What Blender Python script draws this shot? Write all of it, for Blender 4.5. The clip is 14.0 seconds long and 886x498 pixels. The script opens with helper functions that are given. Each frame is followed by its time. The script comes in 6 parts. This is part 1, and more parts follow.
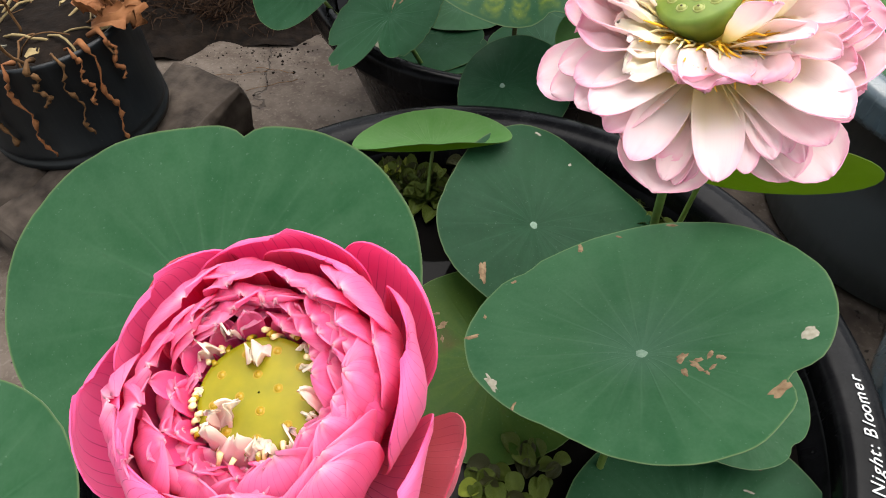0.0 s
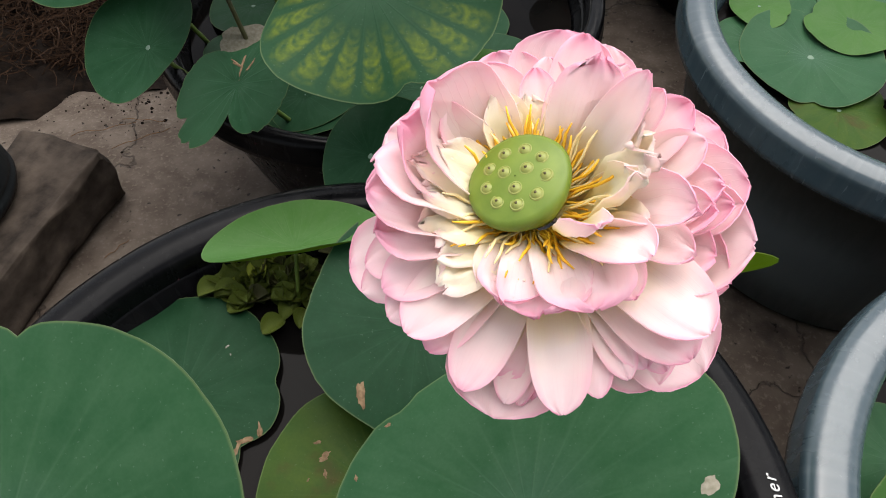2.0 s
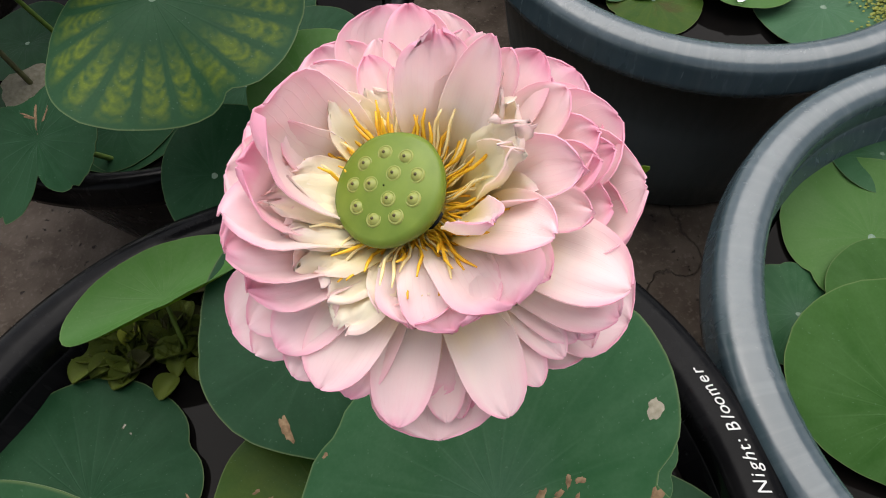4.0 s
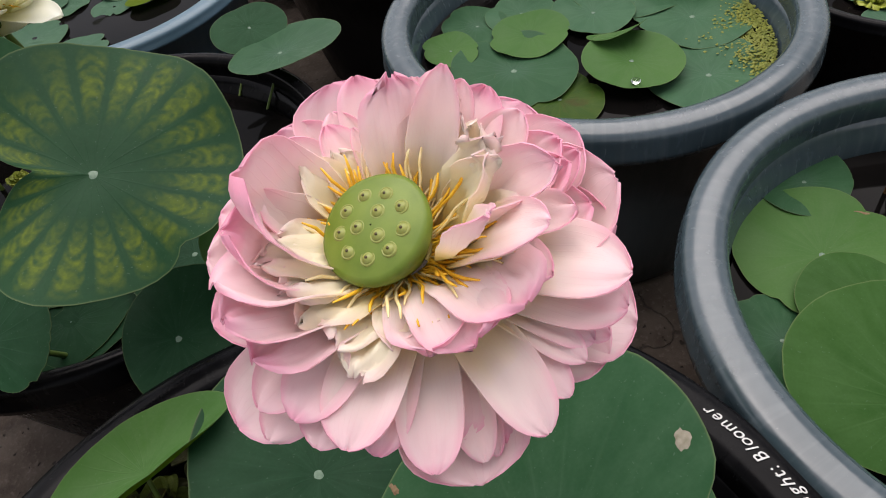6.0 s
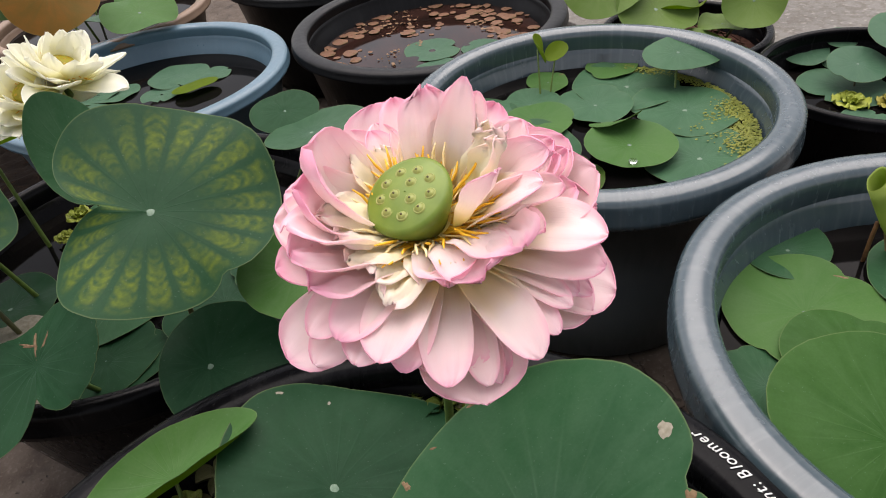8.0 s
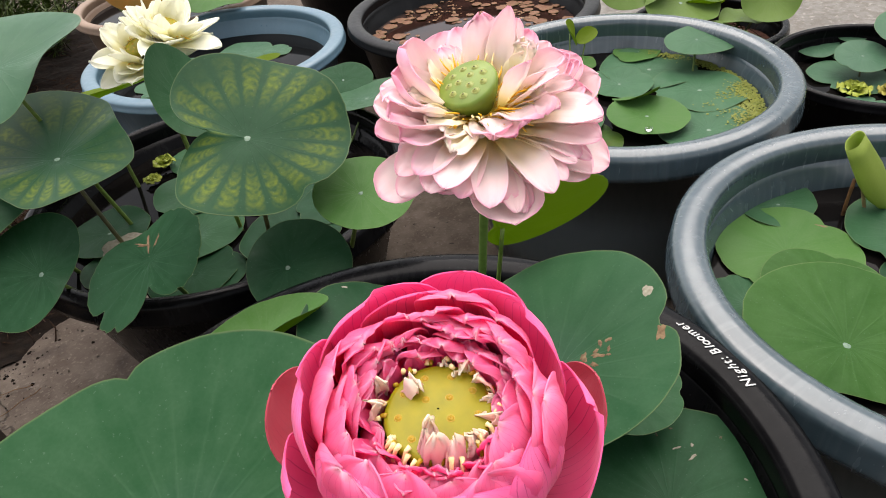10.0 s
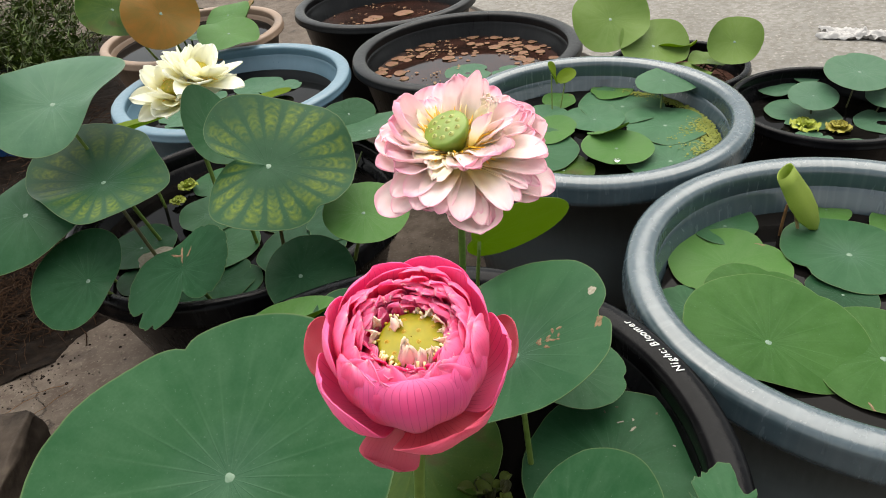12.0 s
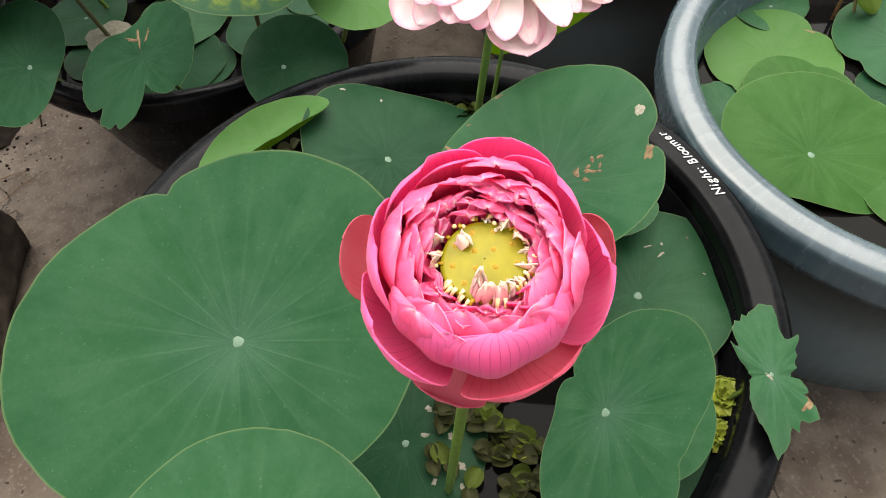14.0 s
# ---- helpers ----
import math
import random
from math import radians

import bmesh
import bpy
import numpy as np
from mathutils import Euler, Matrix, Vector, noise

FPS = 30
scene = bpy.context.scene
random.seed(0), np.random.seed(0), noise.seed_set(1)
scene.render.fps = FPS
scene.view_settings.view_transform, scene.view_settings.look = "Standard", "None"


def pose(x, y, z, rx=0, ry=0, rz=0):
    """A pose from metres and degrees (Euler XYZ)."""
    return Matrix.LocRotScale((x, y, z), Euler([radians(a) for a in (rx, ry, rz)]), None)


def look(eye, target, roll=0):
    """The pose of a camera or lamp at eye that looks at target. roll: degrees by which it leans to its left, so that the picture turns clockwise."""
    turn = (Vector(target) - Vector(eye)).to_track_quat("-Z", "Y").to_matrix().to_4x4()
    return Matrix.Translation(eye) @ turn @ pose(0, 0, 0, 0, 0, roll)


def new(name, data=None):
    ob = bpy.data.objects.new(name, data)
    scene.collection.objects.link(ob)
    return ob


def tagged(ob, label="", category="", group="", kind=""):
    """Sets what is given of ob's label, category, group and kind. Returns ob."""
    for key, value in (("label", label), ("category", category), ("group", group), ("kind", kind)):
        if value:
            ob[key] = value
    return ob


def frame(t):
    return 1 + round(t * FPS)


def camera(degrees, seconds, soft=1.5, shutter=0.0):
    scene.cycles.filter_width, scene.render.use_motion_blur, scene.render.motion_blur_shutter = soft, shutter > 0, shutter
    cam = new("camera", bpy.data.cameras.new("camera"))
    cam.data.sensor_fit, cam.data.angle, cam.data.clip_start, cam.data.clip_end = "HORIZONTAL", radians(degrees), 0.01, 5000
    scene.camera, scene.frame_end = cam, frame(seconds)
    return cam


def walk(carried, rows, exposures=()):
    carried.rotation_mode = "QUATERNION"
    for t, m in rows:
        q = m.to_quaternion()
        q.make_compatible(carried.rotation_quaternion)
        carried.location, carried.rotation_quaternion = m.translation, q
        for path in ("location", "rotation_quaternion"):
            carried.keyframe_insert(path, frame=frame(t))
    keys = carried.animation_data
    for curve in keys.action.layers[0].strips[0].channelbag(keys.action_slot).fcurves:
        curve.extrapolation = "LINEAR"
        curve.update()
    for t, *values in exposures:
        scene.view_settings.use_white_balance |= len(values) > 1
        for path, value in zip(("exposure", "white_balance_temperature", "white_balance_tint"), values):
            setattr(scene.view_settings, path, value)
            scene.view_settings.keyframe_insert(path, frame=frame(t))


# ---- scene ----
cam = camera(65.7, 14.0, 1.0)
EXPOSURES = [(0.0, 1.98, 6500, 10), (0.8, 1.85, 6500, 10), (2.0, 1.64, 6550, 11), (3.0, 1.5, 6550, 11), (5.5, 1.23, 6650, 15), (6.5, 1.24, 6650, 17), (7.5, 1.42, 6700, 17), (9.0, 1.76, 6750, 15), (11.5, 1.95, 6800, 10), (12.5, 2.0, 6850, 7), (14.0, 2.22, 6850, 8)]
METRES, EYE, TILT, LEAN, TURN = 0.75, 0.75, -52.4, 0.7, 0.0
ROWS = [
    (0.0, 0.0, 0.0, 0.0, 0.0, 0.0, -0.0),
    (0.5, 0.032, 0.015, 0.0422, -0.87, 0.37, 1.75),
    (1.0, 0.0522, 0.04, 0.0791, -2.05, 0.31, 3.34),
    (1.5, 0.0707, 0.0617, 0.1093, -3.97, -0.3, 5.65),
    (2.0, 0.0865, 0.0873, 0.136, -4.86, -2.64, 6.79),
    (2.5, 0.0935, 0.0958, 0.1558, -6.13, -5.38, 7.97),
    (3.0, 0.1087, 0.1093, 0.1675, -9.01, -10.13, 11.76),
    (5.5, 0.0613, 0.1418, 0.145, -23.74, -2.42, 35.51),
    (6.0, 0.0549, 0.1332, 0.1215, -22.51, 1.0, 35.76),
    (6.5, 0.0379, 0.1309, 0.1014, -21.83, 4.77, 35.0),
    (7.0, 0.0169, 0.1175, 0.0854, -21.69, 8.33, 34.19),
    (7.5, 0.006, 0.0999, 0.0737, -21.63, 9.65, 34.54),
    (8.0, -0.0166, 0.0834, 0.0608, -21.73, 10.28, 34.0),
    (8.5, -0.0481, 0.0551, 0.0419, -20.92, 10.66, 33.11),
    (9.0, -0.0895, 0.0301, 0.0121, -20.4, 10.32, 32.34),
    (11.5, -0.2044, -0.1403, -0.1002, -18.87, 14.0, 30.06),
    (12.0, -0.2179, -0.1763, -0.1027, -19.62, 13.84, 30.62),
    (12.5, -0.2189, -0.1827, -0.0838, -21.17, 8.97, 31.22),
    (13.0, -0.2108, -0.1649, -0.05, -21.74, 2.3, 31.02),
    (13.5, -0.1977, -0.1313, -0.0173, -22.03, -3.09, 31.43),
    (14.0, -0.1794, -0.0733, 0.009, -22.61, -8.73, 30.35),
]
walk(cam, [(t, pose(0, 0, EYE, TILT, LEAN, TURN) @ pose(METRES * x, METRES * y, METRES * z, 90 + pitch, roll, yaw)) for t, x, y, z, yaw, pitch, roll in ROWS], EXPOSURES)

# ---------------------------------------------------------------- light
world = bpy.data.worlds.new("sky")
scene.world = world
world.use_nodes = True
wn, wl = world.node_tree.nodes, world.node_tree.links
wn.clear()
sky = wn.new("ShaderNodeTexSky")
sky.sky_type = "NISHITA"
sky.sun_disc = False
sky.sun_elevation, sky.sun_rotation = radians(62), radians(-20)
sky.air_density, sky.dust_density, sky.ozone_density = 1.5, 1.5, 1.0
hazy = wn.new("ShaderNodeHueSaturation")
hazy.inputs["Saturation"].default_value = 0.3
bg = wn.new("ShaderNodeBackground")
bg.inputs["Strength"].default_value = 0.068
wo = wn.new("ShaderNodeOutputWorld")
wl.new(sky.outputs[0], hazy.inputs["Color"])
wl.new(hazy.outputs[0], bg.inputs[0])
wl.new(bg.outputs[0], wo.inputs[0])

sun = new("sun", bpy.data.lights.new("sun", "SUN"))
sun.data.energy, sun.data.angle, sun.data.color = 1.55, radians(70), (1.0, 0.965, 0.92)
sun.matrix_world = look((1.3, 0.9, 4.0), (0, 0, 0))


# ---------------------------------------------------------------- materials
def material(name, rough=0.5, spec=0.5, metal=0.0):
    m = bpy.data.materials.new(name)
    m.use_nodes = True
    n, l = m.node_tree.nodes, m.node_tree.links
    b = n["Principled BSDF"]
    b.inputs["Roughness"].default_value, b.inputs["Specular IOR Level"].default_value, b.inputs["Metallic"].default_value = rough, spec, metal
    return m, n, l, b


def coords(n, l, scale, detail=4.0, where="Object", stretch=(1, 1, 1)):
    tc, mp, nz = n.new("ShaderNodeTexCoord"), n.new("ShaderNodeMapping"), n.new("ShaderNodeTexNoise")
    mp.inputs["Scale"].default_value = stretch
    nz.inputs["Scale"].default_value, nz.inputs["Detail"].default_value = scale, detail
    l.new(tc.outputs[where], mp.inputs[0])
    l.new(mp.outputs[0], nz.inputs["Vector"])
    return nz.outputs["Fac"]


def ramp(n, l, fac, stops):
    r = n.new("ShaderNodeValToRGB")
    while len(r.color_ramp.elements) < len(stops):
        r.color_ramp.elements.new(0.5)
    for e, (p, c) in zip(r.color_ramp.elements, stops):
        e.position, e.color = p, (*c, 1) if len(c) == 3 else c
    l.new(fac, r.inputs[0])
    return r.outputs[0]


def grey(v):
    return (v, v, v)


def mix(n, l, fac, a, b, blend="MIX"):
    x = n.new("ShaderNodeMix")
    x.data_type, x.blend_type = "RGBA", blend
    for sock, val in ((x.inputs[0], fac), (x.inputs[6], a), (x.inputs[7], b)):
        if isinstance(val, (int, float)):
            sock.default_value = val
        elif isinstance(val, tuple):
            sock.default_value = (*val, 1)
        else:
            l.new(val, sock)
    return x.outputs[2]


def maths(n, l, op, a, b=None, c=None):
    x = n.new("ShaderNodeMath")
    x.operation = op
    for i, v in enumerate((a, b, c)):
        if v is None:
            continue
        if isinstance(v, (int, float)):
            x.inputs[i].default_value = v
        else:
            l.new(v, x.inputs[i])
    return x.outputs[0]


def bump(n, l, b, height, strength, dist=0.001):
    x = n.new("ShaderNodeBump")
    x.inputs["Strength"].default_value, x.inputs["Distance"].default_value = strength, dist
    l.new(height, x.inputs["Height"])
    l.new(x.outputs[0], b.inputs["Normal"])


def uv(n, l):
    u, s = n.new("ShaderNodeUVMap"), n.new("ShaderNodeSeparateXYZ")
    u.uv_map = "leaf"
    l.new(u.outputs[0], s.inputs[0])
    return s.outputs[0], s.outputs[1]


def leaf_material(name, dark, light, vein, mottle=None, rough=0.38, bloom=0.01, through_=0.1, veins=21, stain=None, shine=(0.16, 0.32, 0.02)):
    """A peltate leaf: veins that run out from the middle, waxy bloom, pale rim."""
    m, n, l, b = material(name, rough, 0.06)
    u, v = uv(n, l)
    big, fine = coords(n, l, 9, 3), coords(n, l, 90, 5)
    info = n.new("ShaderNodeObjectInfo")
    base = mix(n, l, ramp(n, l, big, [(0.3, grey(0)), (0.7, grey(1))]), dark, light)
    base = mix(n, l, maths(n, l, "MULTIPLY", info.outputs["Random"], 0.35), base, light)
    base = mix(n, l, ramp(n, l, fine, [(0.35, grey(0)), (0.8, grey(0.22))]), base, vein)
    saw = maths(n, l, "ABSOLUTE", maths(n, l, "SINE", maths(n, l, "MULTIPLY", u, math.pi * veins)))
    wob = maths(n, l, "ADD", saw, maths(n, l, "MULTIPLY", maths(n, l, "SUBTRACT", fine, 0.5), 0.12))
    line = maths(n, l, "DIVIDE", wob, maths(n, l, "ADD", maths(n, l, "MULTIPLY", v, -0.16), 0.36))
    line = maths(n, l, "SUBTRACT", 1.0, maths(n, l, "MINIMUM", line, 1.0))
    line = maths(n, l, "MULTIPLY", line, ramp(n, l, v, [(0.0, grey(0.8)), (0.45, grey(0.6)), (0.95, grey(0.1))]))
    if mottle:
        band = ramp(n, l, v, [(0.34, grey(0)), (0.66, grey(0.95)), (0.86, grey(0.8)), (0.98, grey(0.0))])
        between = ramp(n, l, maths(n, l, "ADD", wob, maths(n, l, "MULTIPLY", maths(n, l, "SUBTRACT", coords(n, l, 90, 4), 0.5), 0.5)), [(0.3, grey(0)), (0.75, grey(1))])
        jitter = maths(n, l, "MULTIPLY", coords(n, l, 55, 3), 11.0)
        barb = maths(n, l, "SINE", maths(n, l, "ADD", jitter, maths(n, l, "MULTIPLY", maths(n, l, "ADD", v, maths(n, l, "MULTIPLY", saw, -0.12)), 70.0)))
        barb = maths(n, l, "ADD", maths(n, l, "MULTIPLY", barb, 0.09), coords(n, l, 130, 4))
        rib = ramp(n, l, barb, [(0.3, grey(0.1)), (0.68, grey(1))])
        some = ramp(n, l, coords(n, l, 10, 2), [(0.36, grey(0.08)), (0.57, grey(1))])
        k = maths(n, l, "MULTIPLY", maths(n, l, "MULTIPLY", band, between), maths(n, l, "MULTIPLY", rib, some))
        base = mix(n, l, maths(n, l, "MULTIPLY", k, 0.62), base, mottle)
    else:
        base = mix(n, l, maths(n, l, "MULTIPLY", line, 0.32), base, vein)
        sect = ramp(n, l, coords(n, l, 3.2, 3, "UV", (9, 0.7, 1)), [(0.38, grey(0)), (0.68, grey(0.34))])
        base = mix(n, l, sect, base, vein)
    if stain:
        st = ramp(n, l, coords(n, l, 22, 5), [(0.58, grey(0)), (0.66, grey(1))])
        base = mix(n, l, maths(n, l, "MULTIPLY", st, 0.75), base, stain)
    # greyish wax towards the middle
    base = mix(n, l, maths(n, l, "MULTIPLY", ramp(n, l, v, [(0.0, grey(1)), (0.4, grey(0))]), bloom * 2.0), base, (0.09, 0.15, 0.12))
    specks = ramp(n, l, coords(n, l, 480, 1), [(0.72, grey(0)), (0.76, grey(1))])
    base = mix(n, l, maths(n, l, "MULTIPLY", specks, 0.16), base, (0.2, 0.26, 0.19))
    tc, cell = n.new("ShaderNodeTexCoord"), n.new("ShaderNodeTexVoronoi")
    cell.feature = "DISTANCE_TO_EDGE"
    cell.inputs["Scale"].default_value = 210
    l.new(tc.outputs["Object"], cell.inputs["Vector"])
    net = ramp(n, l, cell.outputs["Distance"], [(0.02, grey(0.06)), (0.14, grey(0))])
    base = mix(n, l, net, base, vein)
    base = mix(n, l, ramp(n, l, coords(n, l, 420, 3), [(0.4, grey(0.16)), (0.6, grey(0))]), base, dark)
    rim = ramp(n, l, v, [(0.988, grey(0)), (0.997, grey(1))])
    base = mix(n, l, maths(n, l, "MULTIPLY", rim, 0.4), base, (0.16, 0.2, 0.08))
    l.new(base, b.inputs["Base Color"])
    b.inputs["Sheen Weight"].default_value, b.inputs["Sheen Roughness"].default_value = bloom, 0.45
    l.new(ramp(n, l, fine, [(0.3, grey(rough - 0.06)), (0.7, grey(rough + 0.12))]), b.inputs["Roughness"])
    bump(n, l, b, maths(n, l, "ADD", maths(n, l, "MULTIPLY", line, 0.5), maths(n, l, "MULTIPLY", big, 0.9)), 0.35, 0.0012)
    if through_:
        tr, ms = n.new("ShaderNodeBsdfTranslucent"), n.new("ShaderNodeMixShader")
        l.new(mix(n, l, 0.6, base, shine), tr.inputs[0])
        ms.inputs[0].default_value = through_
        l.new(b.outputs[0], ms.inputs[1])
        l.new(tr.outputs[0], ms.inputs[2])
        l.new(ms.outputs[0], n["Material Output"].inputs[0])
    return m


GREEN = leaf_material("leaf_green", (0.0112, 0.051, 0.0189), (0.0188, 0.0696, 0.0255), (0.0482, 0.11, 0.0543), bloom=0.12)
DEEP = leaf_material("leaf_deep_green", (0.00605, 0.029, 0.0115), (0.0099, 0.04, 0.0155), (0.0231, 0.063, 0.032))
LIME = leaf_material("leaf_lime", (0.13, 0.2, 0.012), (0.17, 0.25, 0.016), (0.2, 0.27, 0.04), through_=0.6, shine=(0.26, 0.37, 0.02))
FRESH = leaf_material("leaf_fresh_green", (0.036, 0.105, 0.023), (0.063, 0.145, 0.034), (0.0898, 0.16, 0.063), through_=0.2)
MOTTLED = leaf_material("leaf_mottled", (0.009, 0.036, 0.015), (0.016, 0.053, 0.022), (0.03, 0.074, 0.036), mottle=(0.15, 0.185, 0.012), bloom=0.02)
MIDGREEN = leaf_material("leaf_mid_green", (0.009, 0.04, 0.0155), (0.0145, 0.055, 0.021), (0.032, 0.086, 0.043))
AGEING = leaf_material("leaf_ageing", (0.012, 0.042, 0.007), (0.028, 0.064, 0.009), (0.072, 0.1, 0.016), stain=(0.05, 0.036, 0.012))
BLUISH = leaf_material("leaf_bluish", (0.0299, 0.0823, 0.0468), (0.0449, 0.105, 0.0561), (0.0748, 0.141, 0.0842), bloom=0.08)
ROLLED = leaf_material("leaf_rolled", (0.17, 0.24, 0.03), (0.24, 0.31, 0.06), (0.28, 0.34, 0.1), through_=0.4, shine=(0.4, 0.55, 0.06))
JADE = leaf_material("leaf_jade_green", (0.024, 0.075, 0.034), (0.04, 0.105, 0.05), (0.075, 0.15, 0.085), through_=0.12, bloom=0.06)
GRASS = leaf_material("leaf_grass_green", (0.0165, 0.06, 0.0095), (0.027, 0.08, 0.013), (0.06, 0.13, 0.04), through_=0.15)
YELLOWISH = leaf_material("leaf_yellowish", (0.0803, 0.142, 0.0284), (0.123, 0.189, 0.0425), (0.151, 0.217, 0.0756), through_=0.3)
BROWNLEAF = leaf_material("leaf_withered", (0.14, 0.085, 0.015), (0.27, 0.11, 0.025), (0.08, 0.09, 0.025), through_=0.3)
PINKPAD = leaf_material("pad_pinkish", (0.08, 0.024, 0.016), (0.22, 0.11, 0.07), (0.19, 0.15, 0.09), through_=0.0, stain=(0.05, 0.05, 0.012))
UNDER = leaf_material("leaf_underside", (0.07, 0.13, 0.03), (0.1, 0.17, 0.04), (0.13, 0.18, 0.06), through_=0.35)


def petal_material(name, base, mid, tip, vein, vein_amount, edge, rough=0.45, glow=0.35, point=0.0):
    m, n, l, b = material(name, rough, 0.3)
    u, v = uv(n, l)
    info = n.new("ShaderNodeObjectInfo")
    noise_ = coords(n, l, 60, 4)
    vv = maths(n, l, "ADD", v, maths(n, l, "MULTIPLY", maths(n, l, "SUBTRACT", noise_, 0.5), 0.25))
    vv = maths(n, l, "ADD", vv, maths(n, l, "MULTIPLY", maths(n, l, "SUBTRACT", info.outputs["Random"], 0.5), 0.22))
    col = ramp(n, l, vv, [(0.1, base), (0.46, mid), (0.97, tip)])
    side = maths(n, l, "ABSOLUTE", maths(n, l, "SUBTRACT", maths(n, l, "MULTIPLY", u, 2.0), 1.0))
    rim = maths(n, l, "MULTIPLY", ramp(n, l, side, [(0.7, grey(0)), (1.0, grey(1))]), ramp(n, l, v, [(0.45, grey(0)), (0.95, grey(0.65))]))
    rim = maths(n, l, "MAXIMUM", rim, ramp(n, l, vv, [(0.86, grey(0)), (1.08, grey(0.6))]))
    col = mix(n, l, rim, col, edge)
    bent = maths(n, l, "MULTIPLY", maths(n, l, "SUBTRACT", u, 0.5), maths(n, l, "ADD", 1.0, maths(n, l, "MULTIPLY", v, -0.25)))
    saw = maths(n, l, "ABSOLUTE", maths(n, l, "SINE", maths(n, l, "MULTIPLY", bent, math.pi * 17)))
    line = maths(n, l, "SUBTRACT", 1.0, maths(n, l, "MINIMUM", maths(n, l, "DIVIDE", saw, 0.22), 1.0))
    line = maths(n, l, "MULTIPLY", line, ramp(n, l, coords(n, l, 45, 2), [(0.3, grey(0.1)), (0.65, grey(1))]))
    col = mix(n, l, maths(n, l, "MULTIPLY", line, vein_amount), col, vein)
    fl = ramp(n, l, coords(n, l, 25, 3), [(0.55, grey(0)), (0.8, grey(1))])
    col = mix(n, l, maths(n, l, "MULTIPLY", fl, 0.2), col, edge)
    if point:
        at_tip = maths(n, l, "MULTIPLY", ramp(n, l, v, [(0.86, grey(0)), (0.99, grey(1))]), ramp(n, l, side, [(0.25, grey(1)), (0.6, grey(0))]))
        col = mix(n, l, maths(n, l, "MULTIPLY", at_tip, point), col, (0.95, 0.8, 0.8))
    l.new(col, b.inputs["Base Color"])
    b.inputs["Sheen Weight"].default_value = 0.15
    bump(n, l, b, maths(n, l, "ADD", line, maths(n, l, "MULTIPLY", noise_, 1.5)), 0.3, 0.0006)
    tr, ms = n.new("ShaderNodeBsdfTranslucent"), n.new("ShaderNodeMixShader")
    l.new(col, tr.inputs[0])
    ms.inputs[0].default_value = glow
    l.new(b.outputs[0], ms.inputs[1])
    l.new(tr.outputs[0], ms.inputs[2])
    l.new(ms.outputs[0], n["Material Output"].inputs[0])
    return m


PALE = petal_material("petal_pale_pink", (0.975, 0.88, 0.42), (0.975, 0.875, 0.82), (0.965, 0.715, 0.77), (0.92, 0.56, 0.66), 0.22, (0.9, 0.36, 0.55), glow=0.47)
CREAM = petal_material("petal_cream", (0.98, 0.8, 0.22), (0.98, 0.915, 0.67), (0.97, 0.88, 0.79), (0.92, 0.66, 0.6), 0.14, (0.94, 0.66, 0.7), glow=0.42)
ROSE = petal_material("petal_rose", (0.89, 0.22, 0.39), (0.89, 0.11, 0.34), (0.9, 0.23, 0.47), (0.46, 0.02, 0.14), 0.75, (0.88, 0.09, 0.32), glow=0.45)
ROSE_INNER = petal_material("petal_rose_inner", (0.94, 0.07, 0.25), (0.94, 0.13, 0.39), (0.95, 0.28, 0.52), (0.7, 0.05, 0.26), 0.4, (0.96, 0.46, 0.66), glow=0.66, point=0.8)
CRIMSON = petal_material("petal_crimson", (0.58, 0.11, 0.12), (0.58, 0.09, 0.13), (0.6, 0.1, 0.16), (0.3, 0.01, 0.04), 0.5, (0.45, 0.03, 0.06))
SALMON = petal_material("petal_salmon", (0.84, 0.2, 0.24), (0.84, 0.15, 0.24), (0.86, 0.17, 0.28), (0.5, 0.02, 0.07), 0.55, (0.8, 0.07, 0.14), glow=0.45)
TATTER = petal_material("petal_pale_tatter", (0.92, 0.16, 0.32), (0.94, 0.48, 0.55), (0.96, 0.88, 0.74), (0.85, 0.4, 0.42), 0.2, (0.95, 0.88, 0.72), glow=0.5)
IVORY = petal_material("petal_ivory", (0.93, 0.88, 0.4), (0.96, 0.95, 0.81), (0.96, 0.955, 0.88), (0.88, 0.88, 0.7), 0.1, (0.92, 0.92, 0.8), glow=0.45)


def plain(name, a, b_, scale=60, rough=0.5, spec=0.4, bump_=0.2, stretch=(1, 1, 1), dist=0.001):
    m, n, l, b = material(name, rough, spec)
    f = coords(n, l, scale, 5, stretch=stretch)
    g = coords(n, l, scale * 0.13, 3)
    c = mix(n, l, ramp(n, l, f, [(0.3, grey(0)), (0.72, grey(1))]), a, b_)
    c = mix(n, l, ramp(n, l, g, [(0.35, grey(0)), (0.75, grey(0.35))]), c, a)
    l.new(c, b.inputs["Base Color"])
    l.new(ramp(n, l, g, [(0.3, grey(max(rough - 0.08, 0.02))), (0.7, grey(min(rough + 0.1, 1)))]), b.inputs["Roughness"])
    bump(n, l, b, f, bump_, dist)
    return m


